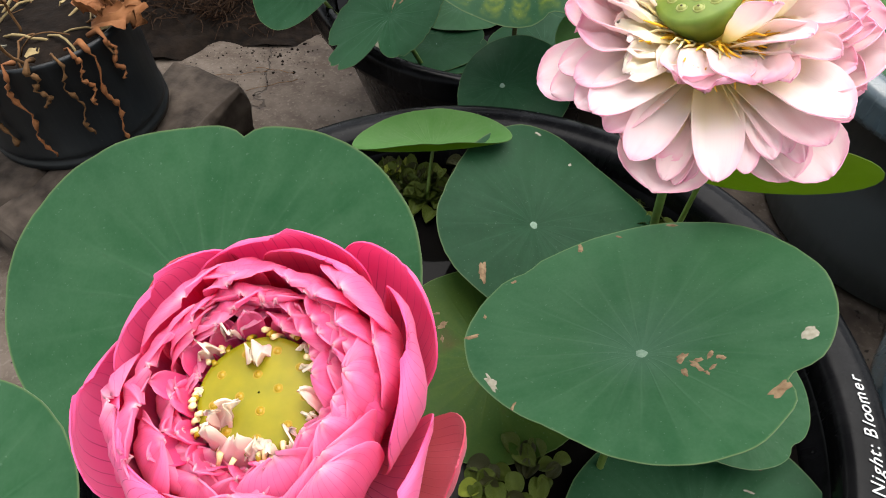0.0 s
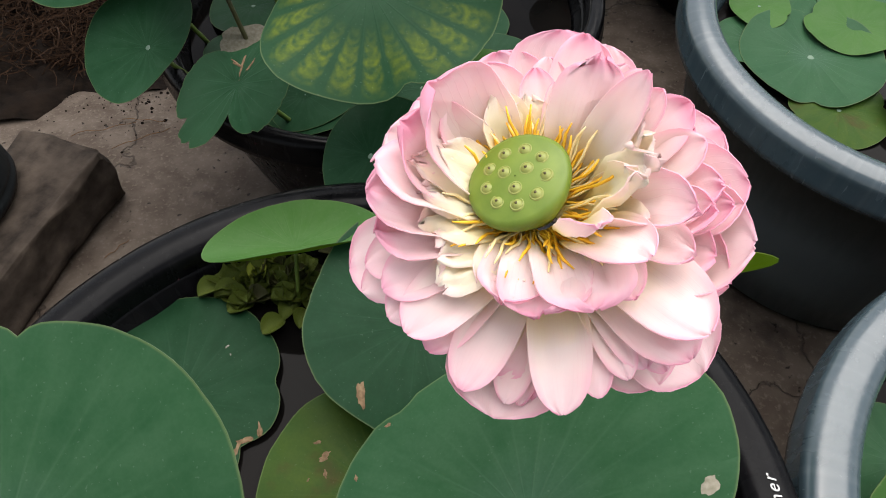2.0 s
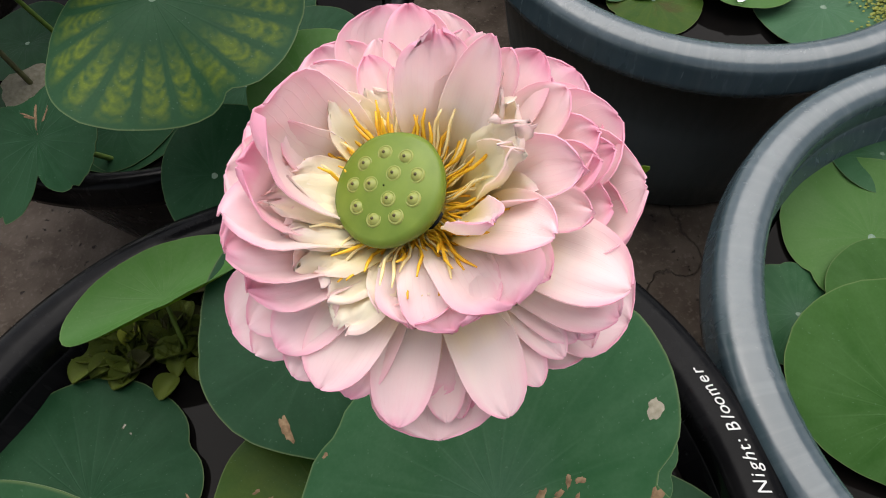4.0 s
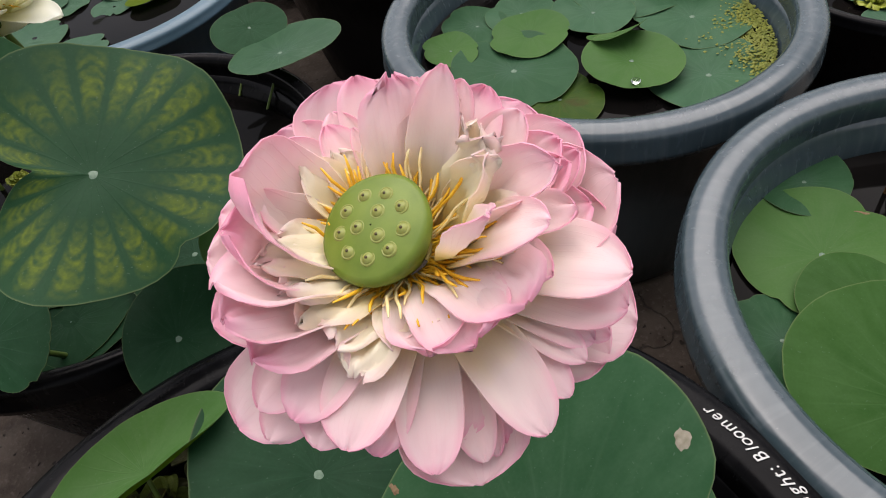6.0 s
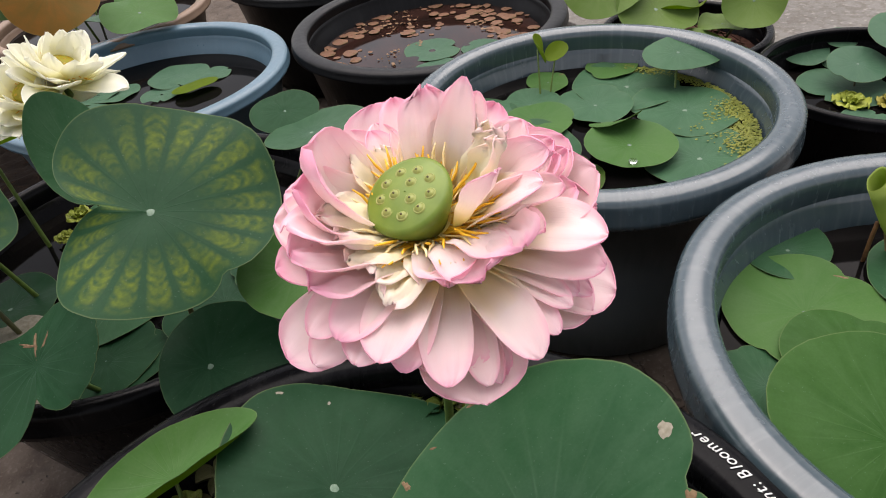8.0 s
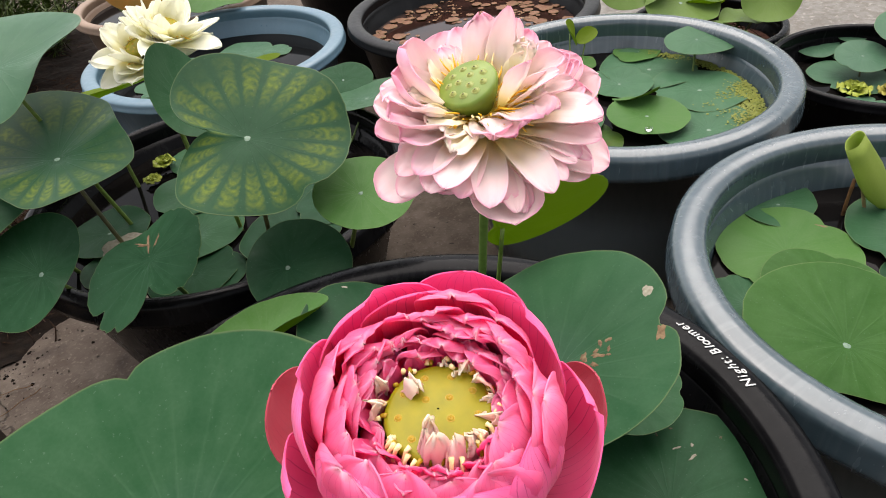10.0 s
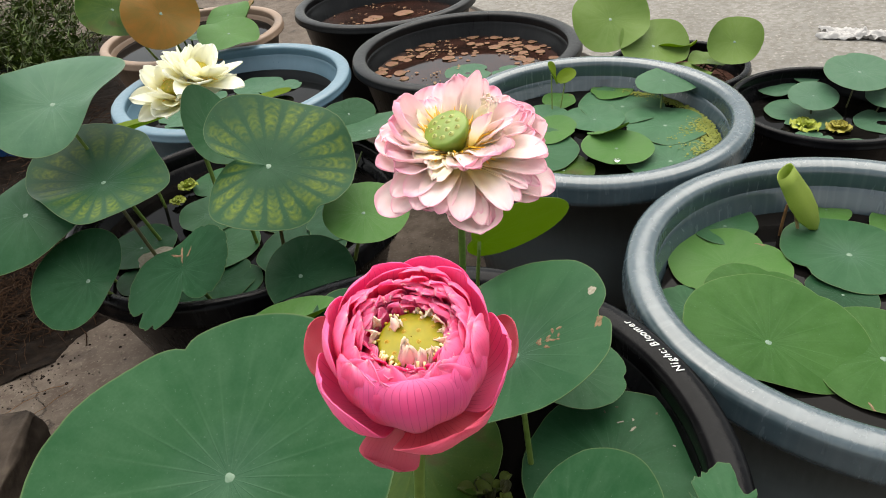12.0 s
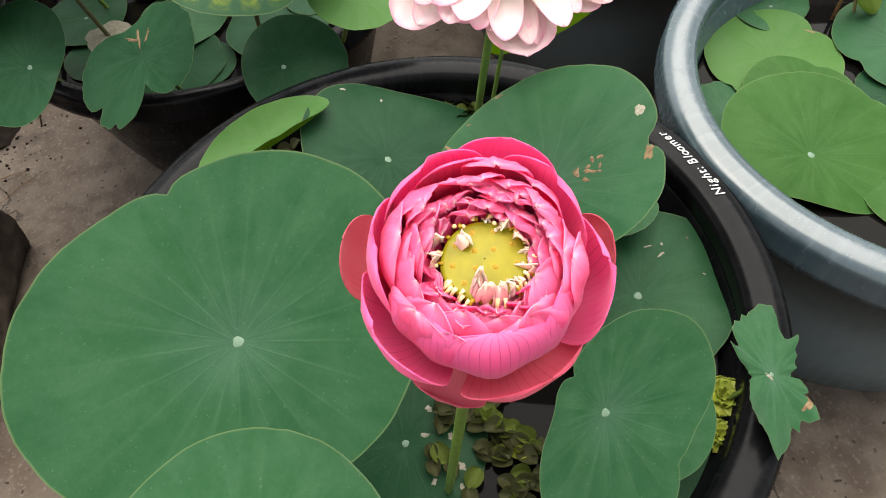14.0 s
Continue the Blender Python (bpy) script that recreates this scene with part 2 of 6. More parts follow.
STALK = plain("stalk_green", (0.075, 0.12, 0.018), (0.12, 0.18, 0.035), 150, 0.45)
STALK_BROWN = plain("stalk_brown", (0.045, 0.045, 0.015), (0.085, 0.085, 0.026), 150, 0.5)
POD = plain("pod_green", (0.1, 0.16, 0.012), (0.16, 0.225, 0.026), 120, 0.42, 0.4, 0.15)
POD_YELLOW = plain("pod_yellow", (0.18, 0.16, 0.003), (0.26, 0.22, 0.004), 140, 0.5, 0.25, 0.15)
SEED = plain("seed_green", (0.2, 0.23, 0.045), (0.29, 0.31, 0.08), 300, 0.4)
SEED_ORANGE = plain("seed_orange", (0.3, 0.19, 0.004), (0.36, 0.23, 0.006), 300, 0.4)
SEED_TIP = plain("seed_tip", (0.05, 0.04, 0.012), (0.09, 0.07, 0.02), 300, 0.5)
STAMEN = plain("stamen_yellow", (0.8, 0.4, 0.015), (0.86, 0.55, 0.04), 300, 0.5)
ANTHER = plain("anther", (0.8, 0.6, 0.25), (0.85, 0.75, 0.45), 300, 0.5)
NAVEL = plain("leaf_navel", (0.08, 0.14, 0.09), (0.14, 0.21, 0.14), 400, 0.5)
BLEMISH = plain("dry_blemish", (0.1, 0.06, 0.03), (0.24, 0.165, 0.095), 260, 0.8, 0.2, 0.6)
BLEACHED = plain("bleached_blemish", (0.17, 0.155, 0.11), (0.28, 0.255, 0.2), 260, 0.8, 0.2, 0.5)
ROOT = plain("dark_root", (0.01, 0.006, 0.004), (0.05, 0.026, 0.014), 150, 0.9, 0.1, 0.5)
FERN = plain("floating_fern", (0.045, 0.07, 0.006), (0.105, 0.13, 0.016), 160, 0.5, 0.3, 0.5)
FERN_OLIVE = plain("floating_fern_olive", (0.022, 0.024, 0.006), (0.05, 0.05, 0.012), 160, 0.5, 0.3, 0.5)
LETTUCE = plain("water_lettuce", (0.19, 0.24, 0.02), (0.31, 0.33, 0.05), 140, 0.55, 0.3, 0.6)
LETTUCE_OLD = plain("water_lettuce_old", (0.18, 0.16, 0.018), (0.26, 0.23, 0.035), 140, 0.6, 0.3, 0.6)
DUCKWEED = plain("duckweed", (0.12, 0.145, 0.018), (0.21, 0.225, 0.035), 90, 0.6, 0.3, 0.3)
CRUMB = plain("plant_crumbs", (0.12, 0.06, 0.03), (0.3, 0.2, 0.12), 90, 0.8, 0.2, 0.3)
STRAW = plain("straw", (0.2, 0.14, 0.06), (0.3, 0.23, 0.11), 120, 0.7, 0.2)
DRYLEAF = plain("dry_leaf_orange", (0.17, 0.06, 0.02), (0.27, 0.115, 0.045), 60, 0.7, 0.2, 0.6)
DRYVINE = plain("dry_vine", (0.07, 0.035, 0.014), (0.15, 0.075, 0.028), 150, 0.8, 0.2, 0.6)
SOIL = plain("soil", (0.003, 0.002, 0.0015), (0.014, 0.009, 0.006), 45, 0.95, 0.1, 1.0, dist=0.006)
SOIL_RED = plain("soil_reddish", (0.03, 0.013, 0.009), (0.08, 0.037, 0.026), 70, 0.95, 0.1, 1.0, dist=0.005)
PEBBLE = plain("grit", (0.03, 0.023, 0.018), (0.17, 0.15, 0.12), 70, 0.9, 0.2, 0.5)
CLOTH = plain("cloth_white", (0.3, 0.29, 0.28), (0.42, 0.41, 0.4), 90, 0.9, 0.1, 0.4)
INK = plain("white_paint_pen", (0.5, 0.5, 0.49), (0.65, 0.65, 0.64), 300, 0.5)
FEATHER = plain("feathery_green", (0.008, 0.022, 0.001), (0.055, 0.085, 0.004), 40, 0.6, 0.2)


def plastic(name, a, b_, rough, scuffs, spec=0.5, streak=0.03):
    """Moulded plastic with rubbed streaks round its rim and dust."""
    m, n, l, b = material(name, rough, spec)
    f, g = coords(n, l, 9, 5), coords(n, l, 120, 4, stretch=(1, 1, 0.15))
    dust = ramp(n, l, coords(n, l, 26, 6), [(0.5, grey(0)), (0.8, grey(1))])
    c = mix(n, l, ramp(n, l, f, [(0.35, grey(0)), (0.7, grey(1))]), a, b_)
    c = mix(n, l, maths(n, l, "MULTIPLY", dust, 0.09), c, scuffs)
    tiny = ramp(n, l, coords(n, l, 260, 2), [(0.72, grey(0)), (0.76, grey(1))])
    c = mix(n, l, maths(n, l, "MULTIPLY", tiny, 0.25), c, scuffs)
    tc, sp, line = n.new("ShaderNodeTexCoord"), n.new("ShaderNodeSeparateXYZ"), n.new("ShaderNodeTexNoise")
    l.new(tc.outputs["Object"], sp.inputs[0])
    line.noise_dimensions = "1D"
    line.inputs["Scale"].default_value, line.inputs["Detail"].default_value = 26.0, 4.0
    l.new(maths(n, l, "ARCTAN2", sp.outputs[1], sp.outputs[0]), line.inputs["W"])
    across = ramp(n, l, line.outputs["Fac"], [(0.48, grey(0)), (0.72, grey(1))])
    c = mix(n, l, maths(n, l, "MULTIPLY", across, streak), c, scuffs)
    l.new(c, b.inputs["Base Color"])
    l.new(ramp(n, l, maths(n, l, "ADD", maths(n, l, "MULTIPLY", g, 0.5), maths(n, l, "MULTIPLY", f, 0.5)), [(0.3, grey(rough - 0.08)), (0.7, grey(rough + 0.14))]), b.inputs["Roughness"])
    bump(n, l, b, g, 0.08, 0.001)
    return m


BLACK = plastic("plastic_black", (0.0022, 0.0022, 0.0026), (0.0045, 0.0045, 0.0052), 0.2, (0.05, 0.048, 0.048), 0.07)
CHARCOAL = plastic("plastic_charcoal", (0.0045, 0.0047, 0.0052), (0.008, 0.0082, 0.009), 0.32, (0.06, 0.058, 0.056), 0.12, 0.05)
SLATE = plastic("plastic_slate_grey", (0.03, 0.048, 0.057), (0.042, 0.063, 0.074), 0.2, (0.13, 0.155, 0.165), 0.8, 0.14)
# grey tubs' outer wall: slate made lighter, skylight on the side put into the colour
SHELL = plastic("plastic_slate_lit_side", (0.075, 0.093, 0.098), (0.092, 0.112, 0.118), 0.4, (0.1, 0.105, 0.1), 0.3)
POWDER = plastic("plastic_powder_blue", (0.062, 0.12, 0.158), (0.08, 0.145, 0.19), 0.35, (0.2, 0.25, 0.3))
ROYAL = plastic("plastic_royal_blue", (0.007, 0.045, 0.16), (0.012, 0.065, 0.2), 0.45, (0.1, 0.16, 0.25))
TAN = plastic("plastic_tan", (0.15, 0.095, 0.06), (0.2, 0.13, 0.085), 0.5, (0.25, 0.22, 0.18))
NAVY = plastic("pot_dark_blue_black", (0.003, 0.0042, 0.0052), (0.006, 0.008, 0.0095), 0.42, (0.07, 0.075, 0.07), 0.3)

WATER, n, l, b = material("dark_water", 0.05, 0.07)
l.new(ramp(n, l, coords(n, l, 12, 3), [(0.3, (0.0025, 0.0025, 0.0025)), (0.75, (0.006, 0.005, 0.0045))]), b.inputs["Base Color"])
b.inputs["IOR"].default_value = 1.33
bump(n, l, b, coords(n, l, 9, 2), 0.03, 0.01)

MURK, n, l, b = material("red_brown_water", 0.05, 0.35)
l.new(ramp(n, l, coords(n, l, 14, 4), [(0.3, (0.008, 0.005, 0.004)), (0.75, (0.035, 0.014, 0.01))]), b.inputs["Base Color"])
b.inputs["IOR"].default_value = 1.33

CONCRETE, n, l, b = material("rough_concrete", 0.85, 0.25)
f1, f2, f3 = coords(n, l, 3.2, 6), coords(n, l, 26, 8), coords(n, l, 190, 5)
c = mix(n, l, ramp(n, l, f1, [(0.32, grey(0)), (0.68, grey(1))]), (0.062, 0.047, 0.036), (0.115, 0.092, 0.073))
c = mix(n, l, ramp(n, l, f2, [(0.38, grey(0.75)), (0.62, grey(0))]), c, (0.05, 0.035, 0.025))
c = mix(n, l, ramp(n, l, f3, [(0.56, grey(0)), (0.74, grey(0.6))]), c, (0.15, 0.128, 0.106))
c = mix(n, l, ramp(n, l, coords(n, l, 11, 9), [(0.6, grey(0)), (0.7, grey(0.8))]), c, (0.025, 0.018, 0.014))
pits = ramp(n, l, coords(n, l, 85, 2), [(0.69, grey(0)), (0.73, grey(0.85))])
c = mix(n, l, pits, c, (0.016, 0.012, 0.009))
tc, cell, warp = n.new("ShaderNodeTexCoord"), n.new("ShaderNodeTexVoronoi"), n.new("ShaderNodeTexNoise")
cell.feature = "DISTANCE_TO_EDGE"
cell.inputs["Scale"].default_value = 1.7
warp.inputs["Scale"].default_value, warp.inputs["Detail"].default_value = 5.0, 6.0
l.new(tc.outputs["Object"], warp.inputs["Vector"])
l.new(mix(n, l, 0.3, tc.outputs["Object"], warp.outputs["Color"]), cell.inputs["Vector"])
crack = ramp(n, l, cell.outputs["Distance"], [(0.0006, grey(0.6)), (0.003, grey(0))])
c = mix(n, l, crack, c, (0.014, 0.011, 0.009))
l.new(c, b.inputs["Base Color"])
bump(n, l, b, maths(n, l, "SUBTRACT", maths(n, l, "ADD", maths(n, l, "MULTIPLY", f2, 1.0), maths(n, l, "MULTIPLY", f3, 0.35)), maths(n, l, "ADD", crack, pits)), 0.9, 0.004)

CEMENT, n, l, b = material("pale_cement", 0.88, 0.25)
f1, f3 = coords(n, l, 5, 7), coords(n, l, 160, 5)
c = mix(n, l, ramp(n, l, f1, [(0.3, grey(0)), (0.7, grey(1))]), (0.13, 0.122, 0.11), (0.19, 0.18, 0.165))
c = mix(n, l, ramp(n, l, f3, [(0.55, grey(0)), (0.75, grey(0.5))]), c, (0.09, 0.08, 0.07))
c = mix(n, l, ramp(n, l, coords(n, l, 48, 6), [(0.4, grey(0.55)), (0.56, grey(0))]), c, (0.1, 0.088, 0.07))
c = mix(n, l, ramp(n, l, coords(n, l, 75, 4), [(0.58, grey(0)), (0.7, grey(0.6))]), c, (0.3, 0.28, 0.25))
l.new(c, b.inputs["Base Color"])
bump(n, l, b, maths(n, l, "ADD", f3, coords(n, l, 48, 6)), 0.8, 0.003)


# ---------------------------------------------------------------- building helpers
def mesh_of(name, verts, faces, mats, uvs=None, slots=None, smooth=True):
    me = bpy.data.meshes.new(name)
    me.from_pydata([tuple(p) for p in verts], [], faces)
    for m in mats if isinstance(mats, (list, tuple)) else [mats]:
        me.materials.append(m)
    if uvs is not None:
        lay = me.uv_layers.new(name="leaf")
        lay.data.foreach_set("uv", np.array(uvs, dtype=np.float32).ravel())
    if slots is not None:
        me.polygons.foreach_set("material_index", np.array(slots, dtype=np.int32))
    me.polygons.foreach_set("use_smooth", [smooth] * len(me.polygons))
    me.update()
    return me


def part(name, me, parent=None, label=""):
    ob = new(name, me)
    if parent:
        ob.parent = parent
    if label:
        tagged(ob, label)
    return ob


def thing(name, at, label, category, group="", kind=""):
    ob = new(name)
    ob.empty_display_size = 0.02
    ob.location = at
    return tagged(ob, label, category, group, kind)


def lathe(profile, seg=96, mats=None, name="lathe", wob=0.0):
    """A turned mesh from a profile of (radius, height)."""
    verts, faces = [], []
    for r, z in profile:
        for j in range(seg):
            a = 2 * math.pi * j / seg
            rr = r * (1 + wob * math.sin(2 * a + 1.0) + 0.4 * wob * math.sin(5 * a))
            verts.append((rr * math.cos(a), rr * math.sin(a), z))
    for i in range(len(profile) - 1):
        for j in range(seg):
            k = (j + 1) % seg
            faces.append((i * seg + j, i * seg + k, (i + 1) * seg + k, (i + 1) * seg + j))
    return mesh_of(name, verts, faces, mats)


def tube(points, radii, mat, name="stalk", seg=8):
    """A round stem along a line of points, closed at both ends."""
    pts = [Vector(p) for p in points]
    verts, faces = [], []
    side = Vector((1, 0, 0))
    for i, p in enumerate(pts):
        d = (pts[min(i + 1, len(pts) - 1)] - pts[max(i - 1, 0)]).normalized()
        side = (side - d * side.dot(d)).normalized() if abs(side.dot(d)) < 0.98 else d.orthogonal().normalized()
        up = d.cross(side)
        r = radii[i] if isinstance(radii, (list, tuple)) else radii
        for j in range(seg):
            a = 2 * math.pi * j / seg
            verts.append(p + (side * math.cos(a) + up * math.sin(a)) * r)
    for i in range(len(pts) - 1):
        for j in range(seg):
            k = (j + 1) % seg
            faces.append((i * seg + j, i * seg + k, (i + 1) * seg + k, (i + 1) * seg + j))
    faces.append(tuple(range(seg))[::-1])
    faces.append(tuple((len(pts) - 1) * seg + j for j in range(seg)))
    return mesh_of(name, verts, faces, mat)


def arc(a, b, sag=(0, 0, 0), steps=10):
    a, b, s = Vector(a), Vector(b), Vector(sag)
    return [a.lerp(b, i / steps) + s * math.sin(math.pi * i / steps) for i in range(steps + 1)]


def frame_of(normal):
    n = Vector((normal[0], normal[1], 1)).normalized()
    u = (Vector((1, 0, 0)) - n * n.x).normalized()
    return n, u, n.cross(u)


class Blade:
    """The surface of one leaf: a closed outline round the stalk's end, cupped, waved and folded."""

    def __init__(self, centre, normal, shape, notches=(), cup=0.0, wave=(0, 3, 0), fold=(0, 0), rag=(0, 0), seed=1, oval=(1, 0)):
        self.oval = oval
        self.c, self.shape, self.notches, self.cup, self.wave, self.fold, self.rag = Vector(centre), shape, notches, cup, wave, fold, rag
        self.n, self.u, self.v = frame_of(normal)
        self.seed = seed

    def radius(self, a):
        r = self.shape[0]
        for k in range((len(self.shape) - 1) // 2):
            r += self.shape[1 + 2 * k] * math.cos((k + 1) * a) + self.shape[2 + 2 * k] * math.sin((k + 1) * a)
        if self.oval[0] != 1:
            q = a - radians(self.oval[1])
            r /= math.sqrt(math.cos(q) ** 2 + (math.sin(q) / self.oval[0]) ** 2)
        for deg, depth, width in self.notches:
            d = (a - radians(deg) + math.pi) % (2 * math.pi) - math.pi
            r *= 1 - depth * math.exp(-abs(d / radians(width)) ** 1.3)
        amp, f = self.rag
        x, y = math.cos(a), math.sin(a)
        r *= 1 + 0.012 * noise.noise((x * 4, y * 4, self.seed * 3.1)) + 0.006 * noise.noise((x * 13, y * 13, self.seed))
        if amp:
            r *= 1 + amp * noise.noise((x * f, y * f, self.seed * 1.7)) + amp * 0.5 * noise.noise((x * f * 3, y * f * 3, self.seed))
        return r

    def place(self, a, s, lift=0.0):
        r = self.radius(a)
        R = self.shape[0]
        amp, k, ph = self.wave
        f, deg = self.fold
        q = s * r * math.sin(a - radians(deg))
        h = self.cup * s * s * R + amp * R * s ** 2.5 * math.sin(k * a + ph) + f * q * q / R
        h += R * 0.02 * s * noise.noise((math.cos(a) * 2.2 * s, math.sin(a) * 2.2 * s, self.seed * 0.7))
        h -= R * 0.035 * math.exp(-(s / 0.12) ** 2)
        return self.c + (self.u * math.cos(a) + self.v * math.sin(a)) * (s * r) + self.n * (h + lift)

    def mesh(self, mats, base, rings=10, seg=84, thick=0.0007):
        ss = [((i + 1) / rings) ** 0.8 for i in range(rings)]
        base = Vector(base)
        verts, faces, uvs, slots = [], [], [], []
        for side in (0, 1):
            off = len(verts)
            lift = -thick * side
            verts.append(self.place(0, 0, lift) - base)
            for i, s in enumerate(ss):
                for j in range(seg):
                    a = 2 * math.pi * j / seg
                    verts.append(self.place(a, s, lift * (1 if i < rings - 1 else 0.75)) - base)
            for j in range(seg):
                k = (j + 1) % seg
                tri = [off, off + 1 + j, off + 1 + k]
                tv = [((j + 0.5) / seg, 0), (j / seg, ss[0]), ((j + 1) / seg, ss[0])]
                if side:
                    tri, tv = tri[::-1], tv[::-1]
                faces.append(tri)
                uvs += tv
                slots.append(side)
                for i in range(rings - 1):
                    p, q = off + 1 + i * seg, off + 1 + (i + 1) * seg
                    quad = [p + j, q + j, q + k, p + k]
                    qv = [(j / seg, ss[i]), (j / seg, ss[i + 1]), ((j + 1) / seg, ss[i + 1]), ((j + 1) / seg, ss[i])]
                    if side:
                        quad, qv = quad[::-1], qv[::-1]
                    faces.append(quad)
                    uvs += qv
                    slots.append(side)
        total = 1 + rings * seg
        e0, e1 = 1 + (rings - 1) * seg, total + 1 + (rings - 1) * seg
        off = len(verts)
        verts += verts[e0:e0 + seg] + verts[e1:e1 + seg]
        for j in range(seg):
            k = (j + 1) % seg
            faces.append([off + j, off + seg + j, off + seg + k, off + k])
            uvs += [(j / seg, 1)] * 2 + [((j + 1) / seg, 1)] * 2
            slots.append(0)
        return mesh_of("blade", verts, faces, mats, uvs, slots)

    def patch(self, deg, s, size, mat, base, stretch=1.6, seed=1, lift=0.0005):
        """A dry mark that lies on the leaf."""
        a0, base = radians(deg), Vector(base)
        r0 = self.radius(a0) * s
        verts, faces, seg = [], [], 18
        turn = seed * 1.3
        for ring in (0.0, 0.55, 1.0):
            for j in range(seg):
                t = 2 * math.pi * j / seg
                rr = size * ring * (0.75 + 0.55 * noise.noise((math.cos(t) * 1.6, math.sin(t) * 1.6, seed * 2.3)) + 0.25 * noise.noise((math.cos(t) * 5, math.sin(t) * 5, seed)))
                dx, dy = rr * math.cos(t) * stretch, rr * math.sin(t) / stretch
                x = r0 * math.cos(a0) + dx * math.cos(turn) - dy * math.sin(turn)
                y = r0 * math.sin(a0) + dx * math.sin(turn) + dy * math.cos(turn)
                a = math.atan2(y, x)
                verts.append(self.place(a, min(math.hypot(x, y) / self.radius(a), 0.998), lift if ring < 1 else lift * 0.2) - base)
        for i in range(2):
            for j in range(seg):
                k = (j + 1) % seg
                faces.append((i * seg + j, (i + 1) * seg + j, (i + 1) * seg + k, i * seg + k))
        return mesh_of("blemish", verts, faces, mat)


def lotus_leaf(centre, normal, shape, root, mats, label, group, notches=(), cup=0.0, wave=(0, 3, 0), fold=(0, 0), rag=(0, 0), patches=(), seed=1,
               stalk=0.0028, sag=(0, 0, 0), stalk_mat=None, rings=10, seg=84, navel=True, name="lotus_leaf", oval=(1, 0)):
    """A leaf on its stalk (root: where the stalk leaves the water), or lying on the water (root None)."""
    blade = Blade(centre, normal, shape, notches, cup, wave, fold, rag, seed, oval)
    base = Vector(root) if root else Vector(centre)
    ob = thing(name, base, label, "leaf", group)
    part("blade", blade.mesh(mats, base, rings, seg), ob)
    if navel:
        r = min(0.045 * shape[0], 0.0036)
        verts, faces = [Vector((0, 0, 0.0))], []
        for j in range(14):
            a = 2 * math.pi * j / 14
            verts.append(blade.u * math.cos(a) * r * (1 + 0.15 * math.sin(3 * a + seed)) + blade.v * math.sin(a) * r)
            faces.append((0, j + 1, (j + 1) % 14 + 1))
        top = blade.place(0, 0) + blade.n * 0.0011 - base
        part("navel", mesh_of("navel", [top + p + blade.n * (0.0006 if i == 0 else -0.0004) for i, p in enumerate(verts)], faces, NAVEL), ob)
    if root:
        end = blade.place(0, 0) - blade.n * 0.001 - base
        foot = Vector((0, 0, -0.05))
        pts = arc(foot, end, sag, 12)
        part("stalk", tube(pts, [stalk * (1.15 - 0.3 * i / 12) for i in range(13)], stalk_mat or STALK), ob)
    for i, (deg, s, size, mat, stretch) in enumerate(patches):
        part("blemish", blade.patch(deg, s, size, mat, base, stretch, seed + i + 1), ob, "dry brown mark")
    return ob


